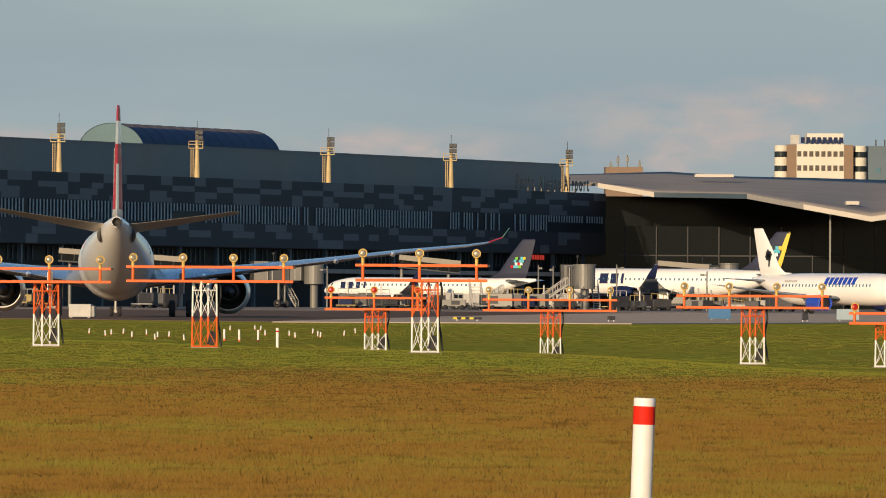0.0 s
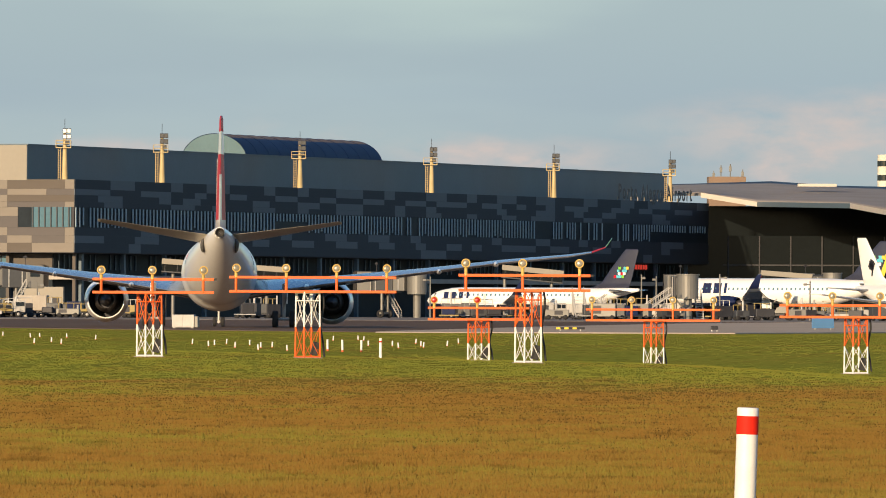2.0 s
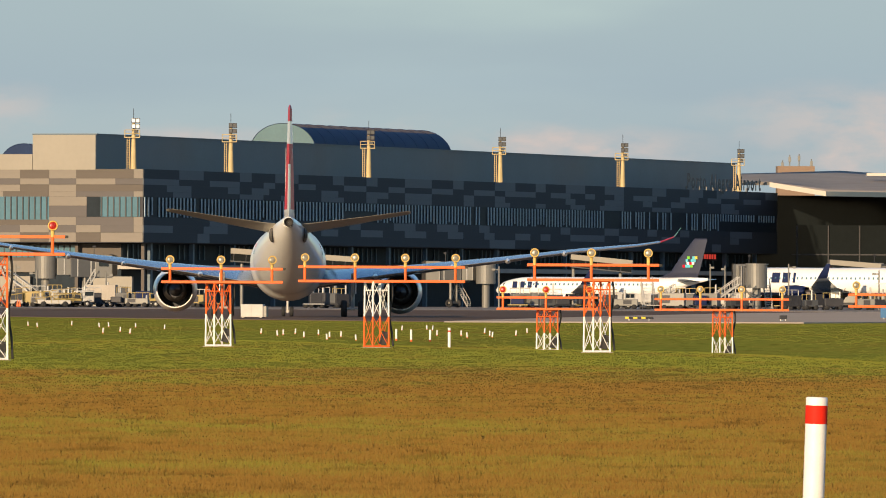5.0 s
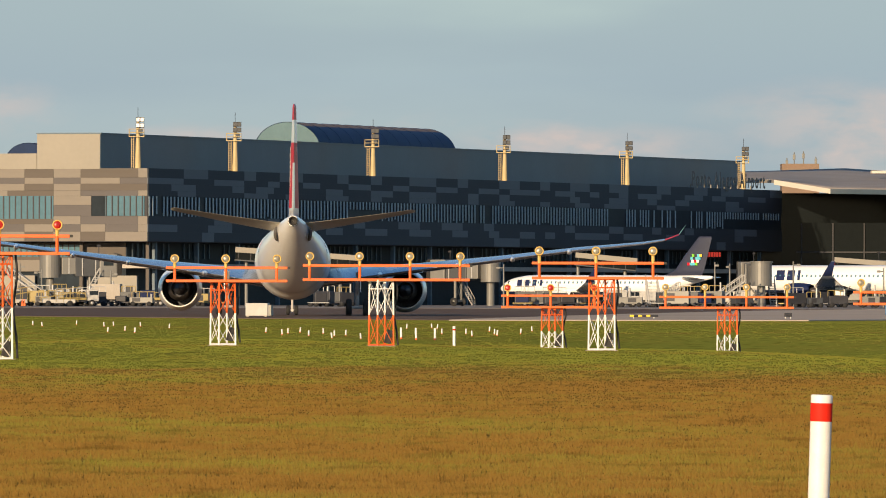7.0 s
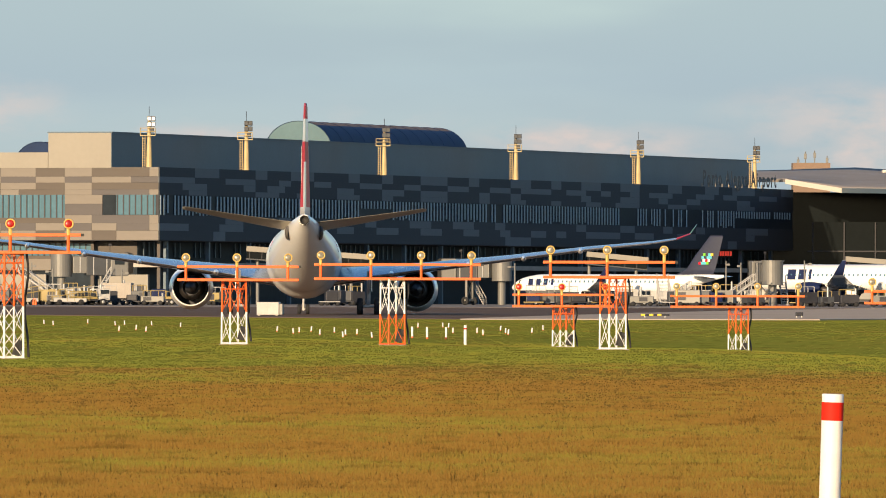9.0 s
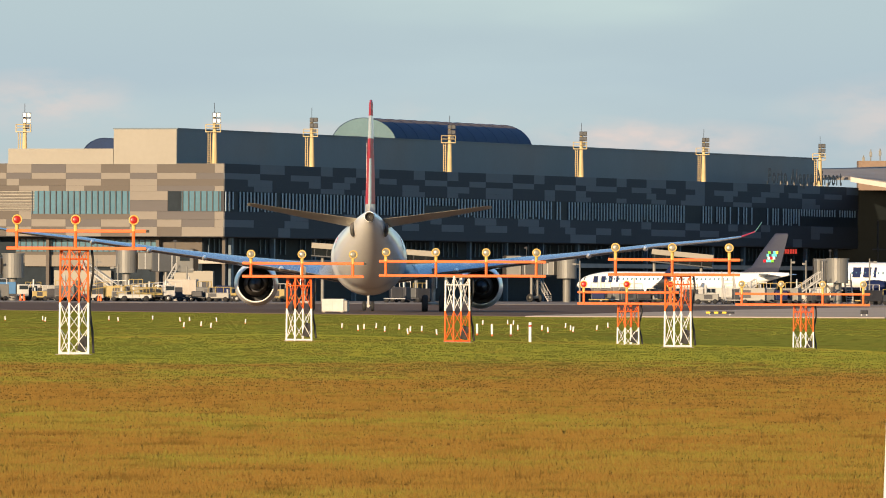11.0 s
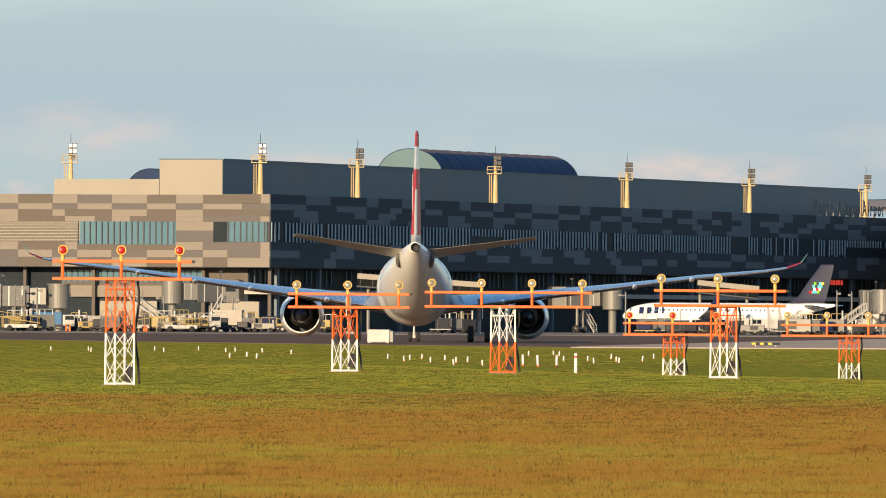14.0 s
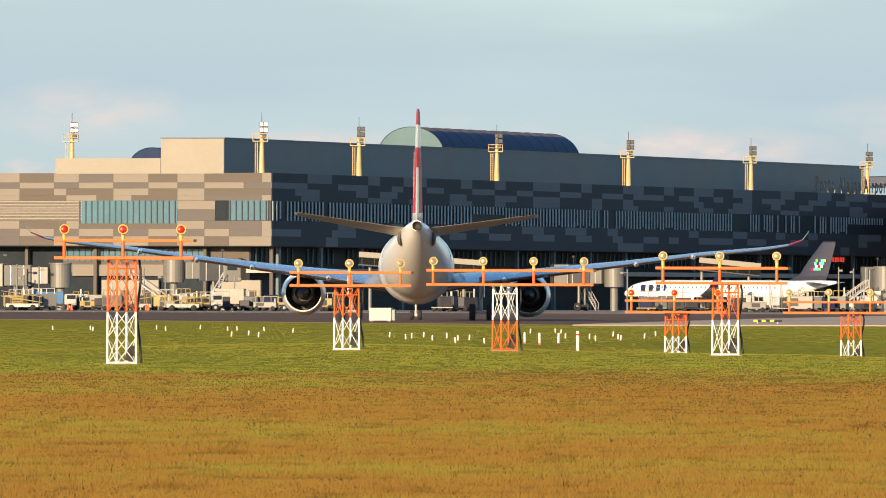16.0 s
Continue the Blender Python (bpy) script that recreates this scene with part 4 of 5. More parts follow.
for s, w_ in ((3.9, 1.0), (5.2, 0.9), (6.4, 0.9), (7.5, 0.5)):
    skin_bar(reg, "title_bar", 1.55, 3.1, 3.5, s, w_ * 0.75, 0.95, -1, NAVY)


def emblem(parent, side, s, z, size):
    """A patch of small coloured squares on a fin."""
    rk = random.Random(9)
    for i in range(4):
        for k in range(4):
            if rk.random() < 0.25:
                continue
            m = (CYAN, WHITE, GREEN, YELLOW, RED, CYAN)[rk.randrange(6)]
            slab_part("emblem_square", parent, (side * 0.28, -(s + (i - 0.6 * k) * -size), z + k * size), (0.05, size * 0.95, size * 0.95), m)


emblem(reg, -1, 32.6, 6.3, 0.42)
# narrow-body jet at the next gate
NAR = small_jet(37.5, 1.98, 4.05, 34, 11.4, NAVY, [WHITE, NAVY, CYAN], lambda s, z, x: 1 if z < 2.4 else 0,
                [WHITE, YELLOW, CYAN, GREEN, FINNAVY], lambda k, c: 1 if c > 0.93 else 4, [GREYP, NAVY], 1.2)
nar = airliner("narrow_body_jet", "white narrow-body jet with a navy winglet parked at a gate", parked(91.1, 1452, 60, 37.5), NAR, "jets at the gates")
for s, w_ in ((8.2, 1.3), (9.9, 1.2), (11.2, 0.4)):
    skin_bar(nar, "title_bar", 1.98, 4.05, 4.6, s, w_, 1.5, -1, NAVY)
emblem(nar, -1, 34.9, 7.6, 0.5)
# white jet with a blue cowl, heading the other way
JET = small_jet(33.4, 1.9, 2.95, 28.9, 10.3, ROYAL, [WHITE, NAVY], lambda s, z, x: 0,
                [WHITE, LETTER], lambda k, c: 0, [GREYP, WHITE], 1.0, 0.0, 1.65)
jet = airliner("freighter_jet", "all-white jet with a bright blue engine cowl on the apron", parked(72.5, 1230, -150, 33.4), JET, "jets at the gates")
for k in range(7):
    skin_bar(jet, "title_bar", 1.9, 2.95, 3.95, 9.0 + k * 0.98, 0.75, 1.0, 1, ROYAL)
    skin_bar(jet, "marking_bar", 1.9, 2.95, 3.9, 21.4 + k * 0.4, 0.28, 0.3, 1, TAILGREY)
for k in range(6):
    slab_part("emblem_bar", jet, (0.24, -29.7, 7.0), (0.05, 1.5 - 0.15 * (k % 3), 0.22), LETTER).rotation_euler = (radians(12 + 30 * k), 0, 0)
slab_part("emblem_bar", jet, (0.24, -29.5, 6.3), (0.05, 0.25, 1.3), LETTER).rotation_euler = (radians(-10), 0, 0)
for jet_, r_, zc_, side in ((jet, 1.35, 3.05, 1), (reg, 1.15, 3.2, -1), (nar, 1.35, 4.2, -1)):
    for s_ in (2.0, 2.75):
        skin_bar(jet_, "cockpit_window", r_, zc_ - 0.25, zc_ + 0.35, s_, 0.55, 0.5, side, GLASSDK)

# ---- approach light masts on the lawn ----
# x, y, ground, lower bar, upper bar, lamp, paint change, lamp places, bar ends, red lamps, paint upside down
MASTS = [
    (-8.82, 268, 0.04, 2.82, 3.28, 3.57, 1.39, (-1.51, 0.04, 1.57), -1.78, 1.90, 1, 0),
    (-3.33, 310, 0.27, 1.93, 2.33, 2.60, 0.95, (-1.47, 0.09, 1.64), -1.74, 1.97, 0, 0),
    (1.53, 315, 0.18, 2.07, 2.51, 2.79, 0.98, (-2.23, -0.67, 0.89, 2.44), -2.44, 2.74, 0, 1),
    (7.94, 366, -0.16, 1.51, 1.92, 2.20, 0.65, (-1.61, -0.06, 1.51), -1.84, 1.82, 1, 0),
    (7.95, 299, 0.16, 2.13, 2.57, 2.92, 1.05, (-1.85, -0.18, 1.50), -2.07, 1.82, 0, 0),
    (15.20, 390, -0.58, 1.89, 2.30, 2.67, 0.85, (-2.39, -0.87, 0.72, 2.28), -2.63, 2.54, 0, 0),
    (19.98, 339, -0.36, 1.87, 2.26, 2.57, 0.89, (-2.32, -0.81, 0.77, 2.30), -2.58, 2.53, 0, 0),
    (23.56, 326, -0.35, 1.39, 1.71, 1.91, 0.85, (-1.09, 0.36, 1.82), -1.27, 2.00, 1, 0),
]


def approach_mast(x, y, z, low, high, lamp, change, lamps, b0, b1, red, flip):
    th = thing("approach_light_mast", "orange and white lattice mast carrying a row of %s approach lights" % ("red" if red else "clear"), "approach light",
               pose(x, y, ground_z(x, y) - 0.02), "approach light masts")
    z0 = 0.02 + z - ground_z(x, y)
    rng = random.Random(int(x * 100))
    half = 0.285
    lattice = Matrix.Rotation(radians(28), 4, "Z")
    upper_m, lower_m = (MASTW, ORANGE) if flip else (ORANGE, MASTW)
    corner = [tuple((lattice @ Vector((cx, cy, 0)))[:2]) for cx, cy in ((-half, -half), (half, -half), (half, half), (-half, half))]
    for cx, cy in corner:
        for a, c, m in ((-0.05, z0 + change, lower_m), (z0 + change, z0 + low, upper_m)):
            b = bmesh.new()
            k0, k1 = 1 - 0.05 * a / low, 1 - 0.05 * c / low
            rod(b, (cx * k0, cy * k0, a), (cx * k1, cy * k1, c), 0.029, 8)
            part("leg", b, m, th)
    for i in range(4):
        (ax, ay), (bx, by) = corner[i], corner[(i + 1) % 4]
        for a, c, m, n in ((z0 + 0.03, z0 + change, lower_m, max(1, round(change / 0.9))), (z0 + change, z0 + low, upper_m, max(1, round((low - change) / 0.9)))):
            b = bmesh.new()
            for k in range(n):
                za, zb = a + (c - a) * k / n, a + (c - a) * (k + 1) / n
                k0, k1 = 1 - 0.05 * za / low, 1 - 0.05 * zb / low
                rod(b, (ax * k0, ay * k0, za), (bx * k1, by * k1, zb), 0.0105, 6)
                rod(b, (bx * k0, by * k0, za), (ax * k1, ay * k1, zb), 0.0105, 6)
            part("bracing", b, m, th)
        b = bmesh.new()
        k1 = 0.95
        rod(b, (ax * k1, ay * k1, z0 + low - 0.03), (bx * k1, by * k1, z0 + low - 0.03), 0.035, 6)
        rod(b, (ax * k1, ay * k1, z0 + low - 0.28), (bx * k1, by * k1, z0 + low - 0.28), 0.02, 6)
        part("top_frame", b, upper_m, th)
        b = bmesh.new()
        rod(b, (ax, ay, 0.06), (bx, by, 0.06), 0.028, 6)
        part("foot_frame", b, lower_m, th)
    for zz in (low, high):
        b = bmesh.new()
        box(b, (b0 + b1) / 2, -0.36, z0 + zz, b1 - b0, 0.055, 0.085, None, 0.012)
        part("crossbar", b, ORANGE, th)
    b = bmesh.new()
    box(b, b1 + 0.04, -0.36, z0 + high, 0.09, 0.05, 0.07)
    part("bar_cap", b, CABLE, th)
    for lx in lamps:
        b = bmesh.new()
        rod(b, (lx, -0.36, z0 + low), (lx, -0.36, z0 + high), 0.045, 8)
        part("upright", b, ORANGE, th)
        b = bmesh.new()
        rod(b, (lx, -0.36, z0 + high), (lx, -0.36, z0 + lamp - 0.1), 0.05, 8)
        turn = Matrix.Translation((lx, -0.36, z0 + lamp)) @ Matrix.Rotation(radians(rng.uniform(-8, 8)), 4, "Z") @ Matrix.Rotation(radians(-3), 4, "X")
        turned(b, [(-0.08, 0.100), (-0.11, 0.118), (-0.09, 0.136), (-0.04, 0.132), (0.02, 0.12), (0.12, 0.07), (0.16, 0.02)], turn, 20)
        head = part("lamp", b, LAMPY, th)
        b = bmesh.new()
        turned(b, [(-0.075, 0.102), (-0.09, 0.08), (-0.098, 0.045), (-0.10, 0.005)], turn, 20)
        part("lens", b, LENSR if red else LENSW, head, "red lens" if red else "clear lens", 60)
    b = bmesh.new()
    pts = [(0.45 + 0.05 * math.sin(k), 0.1, z0 + low * (1 - k / 9)) for k in range(9)] + [(0.52, -0.1, z0 + 0.05)]
    loft(b, [[Vector(q) + Vector((0.032 * math.cos(a * 1.0472), 0.032 * math.sin(a * 1.0472), 0)) for a in range(6)] for q in pts])
    part("cable", b, CABLE, th)
    b = bmesh.new()
    box(b, 0.15, 0.1, z0 + 0.35, 0.22, 0.18, 0.42, pose(0, 0, 0, 0, 14, 0), 0.02)
    part("junction_box", b, CABLE, th)
    b = bmesh.new()
    box(b, 0, 0, 0.0, 0.95, 0.95, 0.07, None, 0.02)
    part("footing", b, CONCRETE, th)


for row in MASTS:
    approach_mast(*row)

# ---- red-banded post by the fence, kerb, marker sticks ----
post = thing("marker_post", "white round post with a red band near its top", "post", pose(3.835, 80, 0.015, 0.6, 1.7, 0))
b = bmesh.new()
turned(b, [(0, 0.085), (0.79, 0.085)], Matrix.Rotation(radians(90), 4, "X"), 28)
part("shaft", b, POSTW, post)
b = bmesh.new()
turned(b, [(0.79, 0.0875), (0.935, 0.0875)], Matrix.Rotation(radians(90), 4, "X"), 28)
part("band", b, POSTR, post, "red reflective band")
b = bmesh.new()
turned(b, [(0.935, 0.086), (0.992, 0.086), (1.0, 0.08), (1.0, 0.002)], Matrix.Rotation(radians(90), 4, "X"), 28)
part("cap", b, POSTW, post)
b = bmesh.new()
for k in range(-4, 8):
    box(b, k * 2.0 + 0.9, 77.2, -0.03, 1.985, 0.6, 0.26, None, 0.02)
solid("kerb", b, CONCRETE, "low concrete kerb at the lawn's edge", "kerb", kind="structure")

# ---- small things on the lawn's far edge ----
cab = thing("equipment_cabinet", "low white equipment cabinet beside the taxiway", "cabinet", pose(-5.8, 790, 0.04, 0, 0, -8))
b = bmesh.new()
box(b, 0, 0, 0.56, 1.75, 1.0, 1.0, None, 0.04)
part("body", b, BOXW, cab)
for x in (-0.44, 0.44):
    b = bmesh.new()
    box(b, x, -0.505, 0.56, 0.82, 0.03, 0.86, None, 0.01)
    part("door", b, BOXW, cab)
b = bmesh.new()
box(b, 1.02, 0, 0.5, 0.26, 0.9, 0.86, None, 0.03)
part("side_unit", b, BRIDGE, cab)
for x in (-0.7, 0.7):
    b = bmesh.new()
    box(b, x, 0, 0.04, 0.2, 0.9, 0.12)
    part("foot", b, CONCRETE, cab)


def taxi_sign(x, y, w, h, material, label):
    th = thing("taxiway_sign", label, "sign", pose(x, y, 0.08, 0, 0, 6))
    b = bmesh.new()
    box(b, 0, 0, 0.12 + h / 2, w, 0.18, h, None, 0.03)
    part("board", b, material, th)
    for sx_ in (-0.35, 0.35):
        b = bmesh.new()
        rod(b, (sx_ * w, 0, 0), (sx_ * w, 0, 0.16), 0.05, 8)
        part("stub", b, STEEL, th)


taxi_sign(45.3, 814, 1.8, 0.85, SIGNBLUE, "blank blue back of a low taxiway sign")
taxi_sign(54.8, 802, 1.8, 0.85, PALEBLUE, "pale blue back of a low taxiway sign")
taxi_sign(22.6, 735, 2.1, 0.16, LETTER, "long low dark marker board with yellow bars")
for k in (-0.9, -0.3, 0.3):
    slab_part("yellow_bar", scene.objects["taxiway_sign.002"], (k, -0.1, 0.2), (0.3, 0.02, 0.14), YELLOW)
taxi_sign(33.5, 745, 0.55, 0.28, LETTER, "small dark light fitting by the taxiway")
taxi_sign(50.0, 780, 0.5, 0.5, LETTER, "small dark light fitting by the taxiway")


def stick(x, y, h, r):
    th = thing("marker_stick", "small white marker stick with an orange foot", "marker", pose(x, y, ground_z(x, y) - 0.02, random.Random(int(x * 70)).uniform(-5, 5), random.Random(int(y)).uniform(-6, 6), 0), "marker sticks in the lawn")
    b = bmesh.new()
    rod(b, (0, 0, h * 0.18), (0, 0, h), r, 8)
    part("top", b, POSTW, th)
    b = bmesh.new()
    rod(b, (0, 0, 0), (0, 0, h * 0.18), r * 1.05, 8)
    part("foot", b, ORANGE, th)


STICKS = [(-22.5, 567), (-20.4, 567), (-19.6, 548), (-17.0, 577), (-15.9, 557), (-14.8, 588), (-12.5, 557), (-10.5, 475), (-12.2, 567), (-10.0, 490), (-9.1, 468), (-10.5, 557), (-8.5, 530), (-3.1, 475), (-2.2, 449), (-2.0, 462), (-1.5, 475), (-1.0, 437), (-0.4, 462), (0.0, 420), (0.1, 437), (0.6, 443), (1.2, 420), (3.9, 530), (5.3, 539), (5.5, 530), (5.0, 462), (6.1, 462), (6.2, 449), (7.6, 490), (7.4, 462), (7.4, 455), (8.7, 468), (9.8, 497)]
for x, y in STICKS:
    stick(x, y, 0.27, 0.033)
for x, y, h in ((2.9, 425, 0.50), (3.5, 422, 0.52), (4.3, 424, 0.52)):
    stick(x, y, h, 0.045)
tall = thing("marker_post", "slim tall white post standing alone in the lawn", "post", pose(4.55, 378, ground_z(4.55, 378) - 0.02))
b = bmesh.new()
rod(b, (0, 0, 0), (0, 0, 0.78), 0.055, 12)
part("shaft", b, POSTW, tall)
b = bmesh.new()
rod(b, (0, 0, 0.62), (0, 0, 0.68), 0.058, 12)
part("band", b, POSTR, tall)

# ---- apron equipment ----


def bridge(x, y, yaw, reach, z=4.6, group="boarding bridges"):
    """A boarding bridge: a rotunda on a column, two tunnels, a cab, wheels and a stair. Local +x runs from the rotunda to the cab."""
    th = thing("boarding_bridge", "grey steel boarding bridge with a round rotunda, standing on the apron", "boarding bridge", pose(x, y, 0.07, 0, 0, yaw), group)
    b = bmesh.new()
    rod(b, (0, 0, z - 0.4), (0, 0, z + 2.9), 1.5, 24)
    rod(b, (0, 0, z + 2.9), (0, 0, z + 3.1), 1.65, 24)
    part("rotunda", b, BRIDGE, th)
    b = bmesh.new()
    rod(b, (0, 0, 0), (0, 0, z - 0.4), 0.6, 16)
    part("column", b, BRIDGE, th)
    for a, c, h in ((1.6, reach * 0.58, 2.4), (reach * 0.5, reach, 3.0)):
        b = bmesh.new()
        box(b, (a + c) / 2, 0, z + 1.3, c - a, h * 0.95, h, None, 0.08)
        t = part("tunnel", b, BRIDGE if h < 3 else TUNNEL, th)
        k = a + 1.0
        while k < c - 0.5:
            for sy_ in (-1, 1):
                slab_part("rib", t, (k, sy_ * (h * 0.475 + 0.05), z + 1.3), (0.14, 0.1, h * 0.94), STEEL)
            k += 1.9
    b = bmesh.new()
    box(b, reach + 1.2, 0, z + 1.35, 2.5, 3.7, 3.3, None, 0.12)
    c = part("cab", b, BRIDGE, th)
    b = bmesh.new()
    box(b, reach + 1.2, -1.87, z + 1.9, 1.4, 0.05, 1.1)
    part("cab_window", b, GLASSDK, c)
    b = bmesh.new()
    for q in range(5):
        box(b, reach + 2.5 + q * 0.16, 0, z + 1.5, 0.09, 3.9 - 0.15 * q, 3.2 - 0.1 * q)
    part("bellows", b, CABLE, c)
    b = bmesh.new()
    for sy_ in (-0.9, 0.9):
        rod(b, (reach * 0.8, sy_, 0.6), (reach * 0.8, sy_, z + 0.1), 0.22, 10)
    box(b, reach * 0.8, 0, 0.75, 0.5, 2.6, 0.4, None, 0.05)
    rod(b, (reach * 0.8, -0.9, 0.9), (reach * 0.8, 0.9, z - 0.4), 0.1, 6)
    rod(b, (reach * 0.8, 0.9, 0.9), (reach * 0.8, -0.9, z - 0.4), 0.1, 6)
    lg = part("wheel_column", b, BRIDGE, th)
    for sy_ in (-1.3, 1.3):
        b = bmesh.new()
        turned(b, [(-0.22, 0.3), (-0.22, 0.55), (-0.1, 0.62), (0.1, 0.62), (0.22, 0.55), (0.22, 0.3)], Matrix.Translation((reach * 0.8, sy_, 0.62)), 18)
        part("wheel", b, TYRE, lg)
    b = bmesh.new()
    n = 14
    x0, x1 = reach * 0.62, reach * 0.98
    for k in range(n):
        box(b, x0 + (x1 - x0) * k / n, -2.5, z * (k + 1) / n, 0.35, 0.9, 0.08)
    for sy_ in (-2.95, -2.05):
        rod(b, (x0, sy_, 0.1), (x1, sy_, z), 0.07, 6)
        rod(b, (x0, sy_, 1.1), (x1, sy_, z + 1.0), 0.05, 6)
        for k in range(5):
            rod(b, (x0 + (x1 - x0) * k / 4, sy_, z * k / 4), (x0 + (x1 - x0) * k / 4, sy_, z * k / 4 + 1.0), 0.04, 5)
    part("stair", b, STEEL, th)
    b = bmesh.new()
    rod(b, (reach, 0, z + 3.0), (reach, 0, z + 4.4), 0.06, 6)
    box(b, reach, 0, z + 4.2, 0.5, 0.3, 0.25)
    part("lamp_pole", b, DARKM, th)
    return th


def truck(name, label, x, y, yaw, length, h, body, cabm, category="truck", flat=False):
    th = thing(name, label, category, pose(x, y, 0.07, 0, 0, yaw), "service vehicles on the apron")
    b = bmesh.new()
    box(b, 0, 0, 0.75, length, 1.5, 0.3, None, 0.04)
    part("chassis", b, DARKM, th)
    b = bmesh.new()
    if flat:
        box(b, -0.8, 0, 1.05, length - 1.8, 2.1, 0.35, None, 0.04)
        for sy_ in (-1, 1):
            rod(b, (-length / 2 + 0.1, sy_, 1.9), (length / 2 - 1.9, sy_, 1.9), 0.06, 6)
            for k in range(5):
                px = -length / 2 + 0.1 + k * (length - 2.0) / 4
                rod(b, (px, sy_, 1.1), (px, sy_, 1.9), 0.05, 6)
    else:
        box(b, -0.9, 0, 0.95 + (h - 0.95) / 2, length - 1.9, 2.2, h - 0.95, None, 0.08)
    part("body", b, body, th)
    b = bmesh.new()
    box(b, length / 2 - 0.85, 0, 1.5, 1.7, 2.0, 1.6, None, 0.18)
    c = part("cab", b, cabm, th)
    b = bmesh.new()
    box(b, length / 2 - 0.75, 0, 1.85, 1.2, 2.03, 0.55)
    box(b, length / 2 - 0.02, 0, 1.85, 0.06, 1.6, 0.6)
    part("windscreen", b, GLASSDK, c)
    for px in (-length / 2 + 0.9, length / 2 - 1.0):
        for sy_ in (-0.95, 0.95):
            b = bmesh.new()
            turned(b, [(-0.14, 0.22), (-0.14, 0.42), (-0.06, 0.46), (0.06, 0.46), (0.14, 0.42), (0.14, 0.22)], Matrix.Translation((px, sy_, 0.46)), 16)
            w = part("wheel", b, TYRE, th)
            b = bmesh.new()
            turned(b, [(-0.12, 0.01), (-0.12, 0.22), (0.12, 0.22), (0.12, 0.01)], Matrix.Translation((px, sy_, 0.46)), 12)
            part("rim", b, STEEL, w)
    return th


def stair_truck(x, y, yaw, h):
    th = thing("boarding_stair", "white mobile boarding stair on wheels", "stair", pose(x, y, 0.07, 0, 0, yaw), "service vehicles on the apron")
    b = bmesh.new()
    n = 16
    for k in range(n):
        box(b, -h * 0.7 + 1.4 * h * k / n, 0, 0.5 + h * k / n, 0.34, 1.5, 0.07)
    part("tread", b, STEEL, th)
    for sy_ in (-0.8, 0.8):
        b = bmesh.new()
        rod(b, (-h * 0.7, sy_, 0.5), (h * 0.7, sy_, h + 0.4), 0.12, 6)
        rod(b, (-h * 0.7, sy_, 1.5), (h * 0.7, sy_, h + 1.4), 0.07, 6)
        for k in range(7):
            px, pz = -h * 0.7 + 1.4 * h * k / 6, 0.5 + (h - 0.1) * k / 6
            rod(b, (px, sy_, pz), (px, sy_, pz + 1), 0.05, 6)
        part("side_rail", b, BOXW, th)
        b = bmesh.new()
        rod(b, (h * 0.5, sy_, 0.4), (h * 0.5, sy_, h), 0.1, 6)
        rod(b, (0, sy_, 0.4), (h * 0.5, sy_, h * 0.7), 0.08, 6)
        part("leg", b, BOXW, th)
        for px in (-h * 0.4, h * 0.5):
            b = bmesh.new()
            turned(b, [(-0.1, 0.05), (-0.1, 0.36), (0.1, 0.36), (0.1, 0.05)], Matrix.Translation((px, sy_, 0.36)), 14)
            part("wheel", b, TYRE, th)
    return th


def loader(x, y, yaw):
    th = thing("baggage_loader", "yellow-framed baggage belt loader on the apron", "loader", pose(x, y, 0.07, 0, 0, yaw), "service vehicles on the apron")
    b = bmesh.new()
    box(b, 0, 0, 0.7, 4.5, 1.6, 0.5, None, 0.06)
    part("body", b, BOXW, th)
    b = bmesh.new()
    for sy_ in (-0.8, 0.8):
        rod(b, (-2.6, sy_, 1.1), (3.0, sy_, 2.0), 0.05, 6)
        for k in range(6):
            rod(b, (-2.4 + k, sy_, 0.6), (-2.4 + k, sy_, 1.9 + 0.1 * k), 0.035, 6)
        rod(b, (-2.6, sy_, 1.9), (3.0, sy_, 2.7), 0.035, 6)
    part("frame", b, SAFETY, th)
    for px in (-1.5, 1.5):
        for sy_ in (-0.75, 0.75):
            b = bmesh.new()
            turned(b, [(-0.12, 0.05), (-0.12, 0.4), (0.12, 0.4), (0.12, 0.05)], Matrix.Translation((px, sy_, 0.4)), 14)
            part("wheel", b, TYRE, th)


def cone(x, y):
    th = thing("traffic_cone", "orange traffic cone standing on the apron", "cone", pose(x, y, 0.07), "traffic cones on the apron")
    b = bmesh.new()
    box(b, 0, 0, 0.03, 0.5, 0.5, 0.06, None, 0.01)
    part("base", b, CABLE, th)
    b = bmesh.new()
    rod(b, (0, 0, 0.06), (0, 0, 0.95), 0.2, 14, 0.05)
    part("cone", b, ORANGE, th)


bridge(-40.3, 1450, 8, 7, 4.4)
bridge(-56.1, 1440, 172, 8, 3.6)
bridge(23.9, 1530, 150, 7, 4.0)
bridge(60.6, 1432, 100, 5, 3.4)
bridge(92.8, 1640, 120, 8, 4.4)


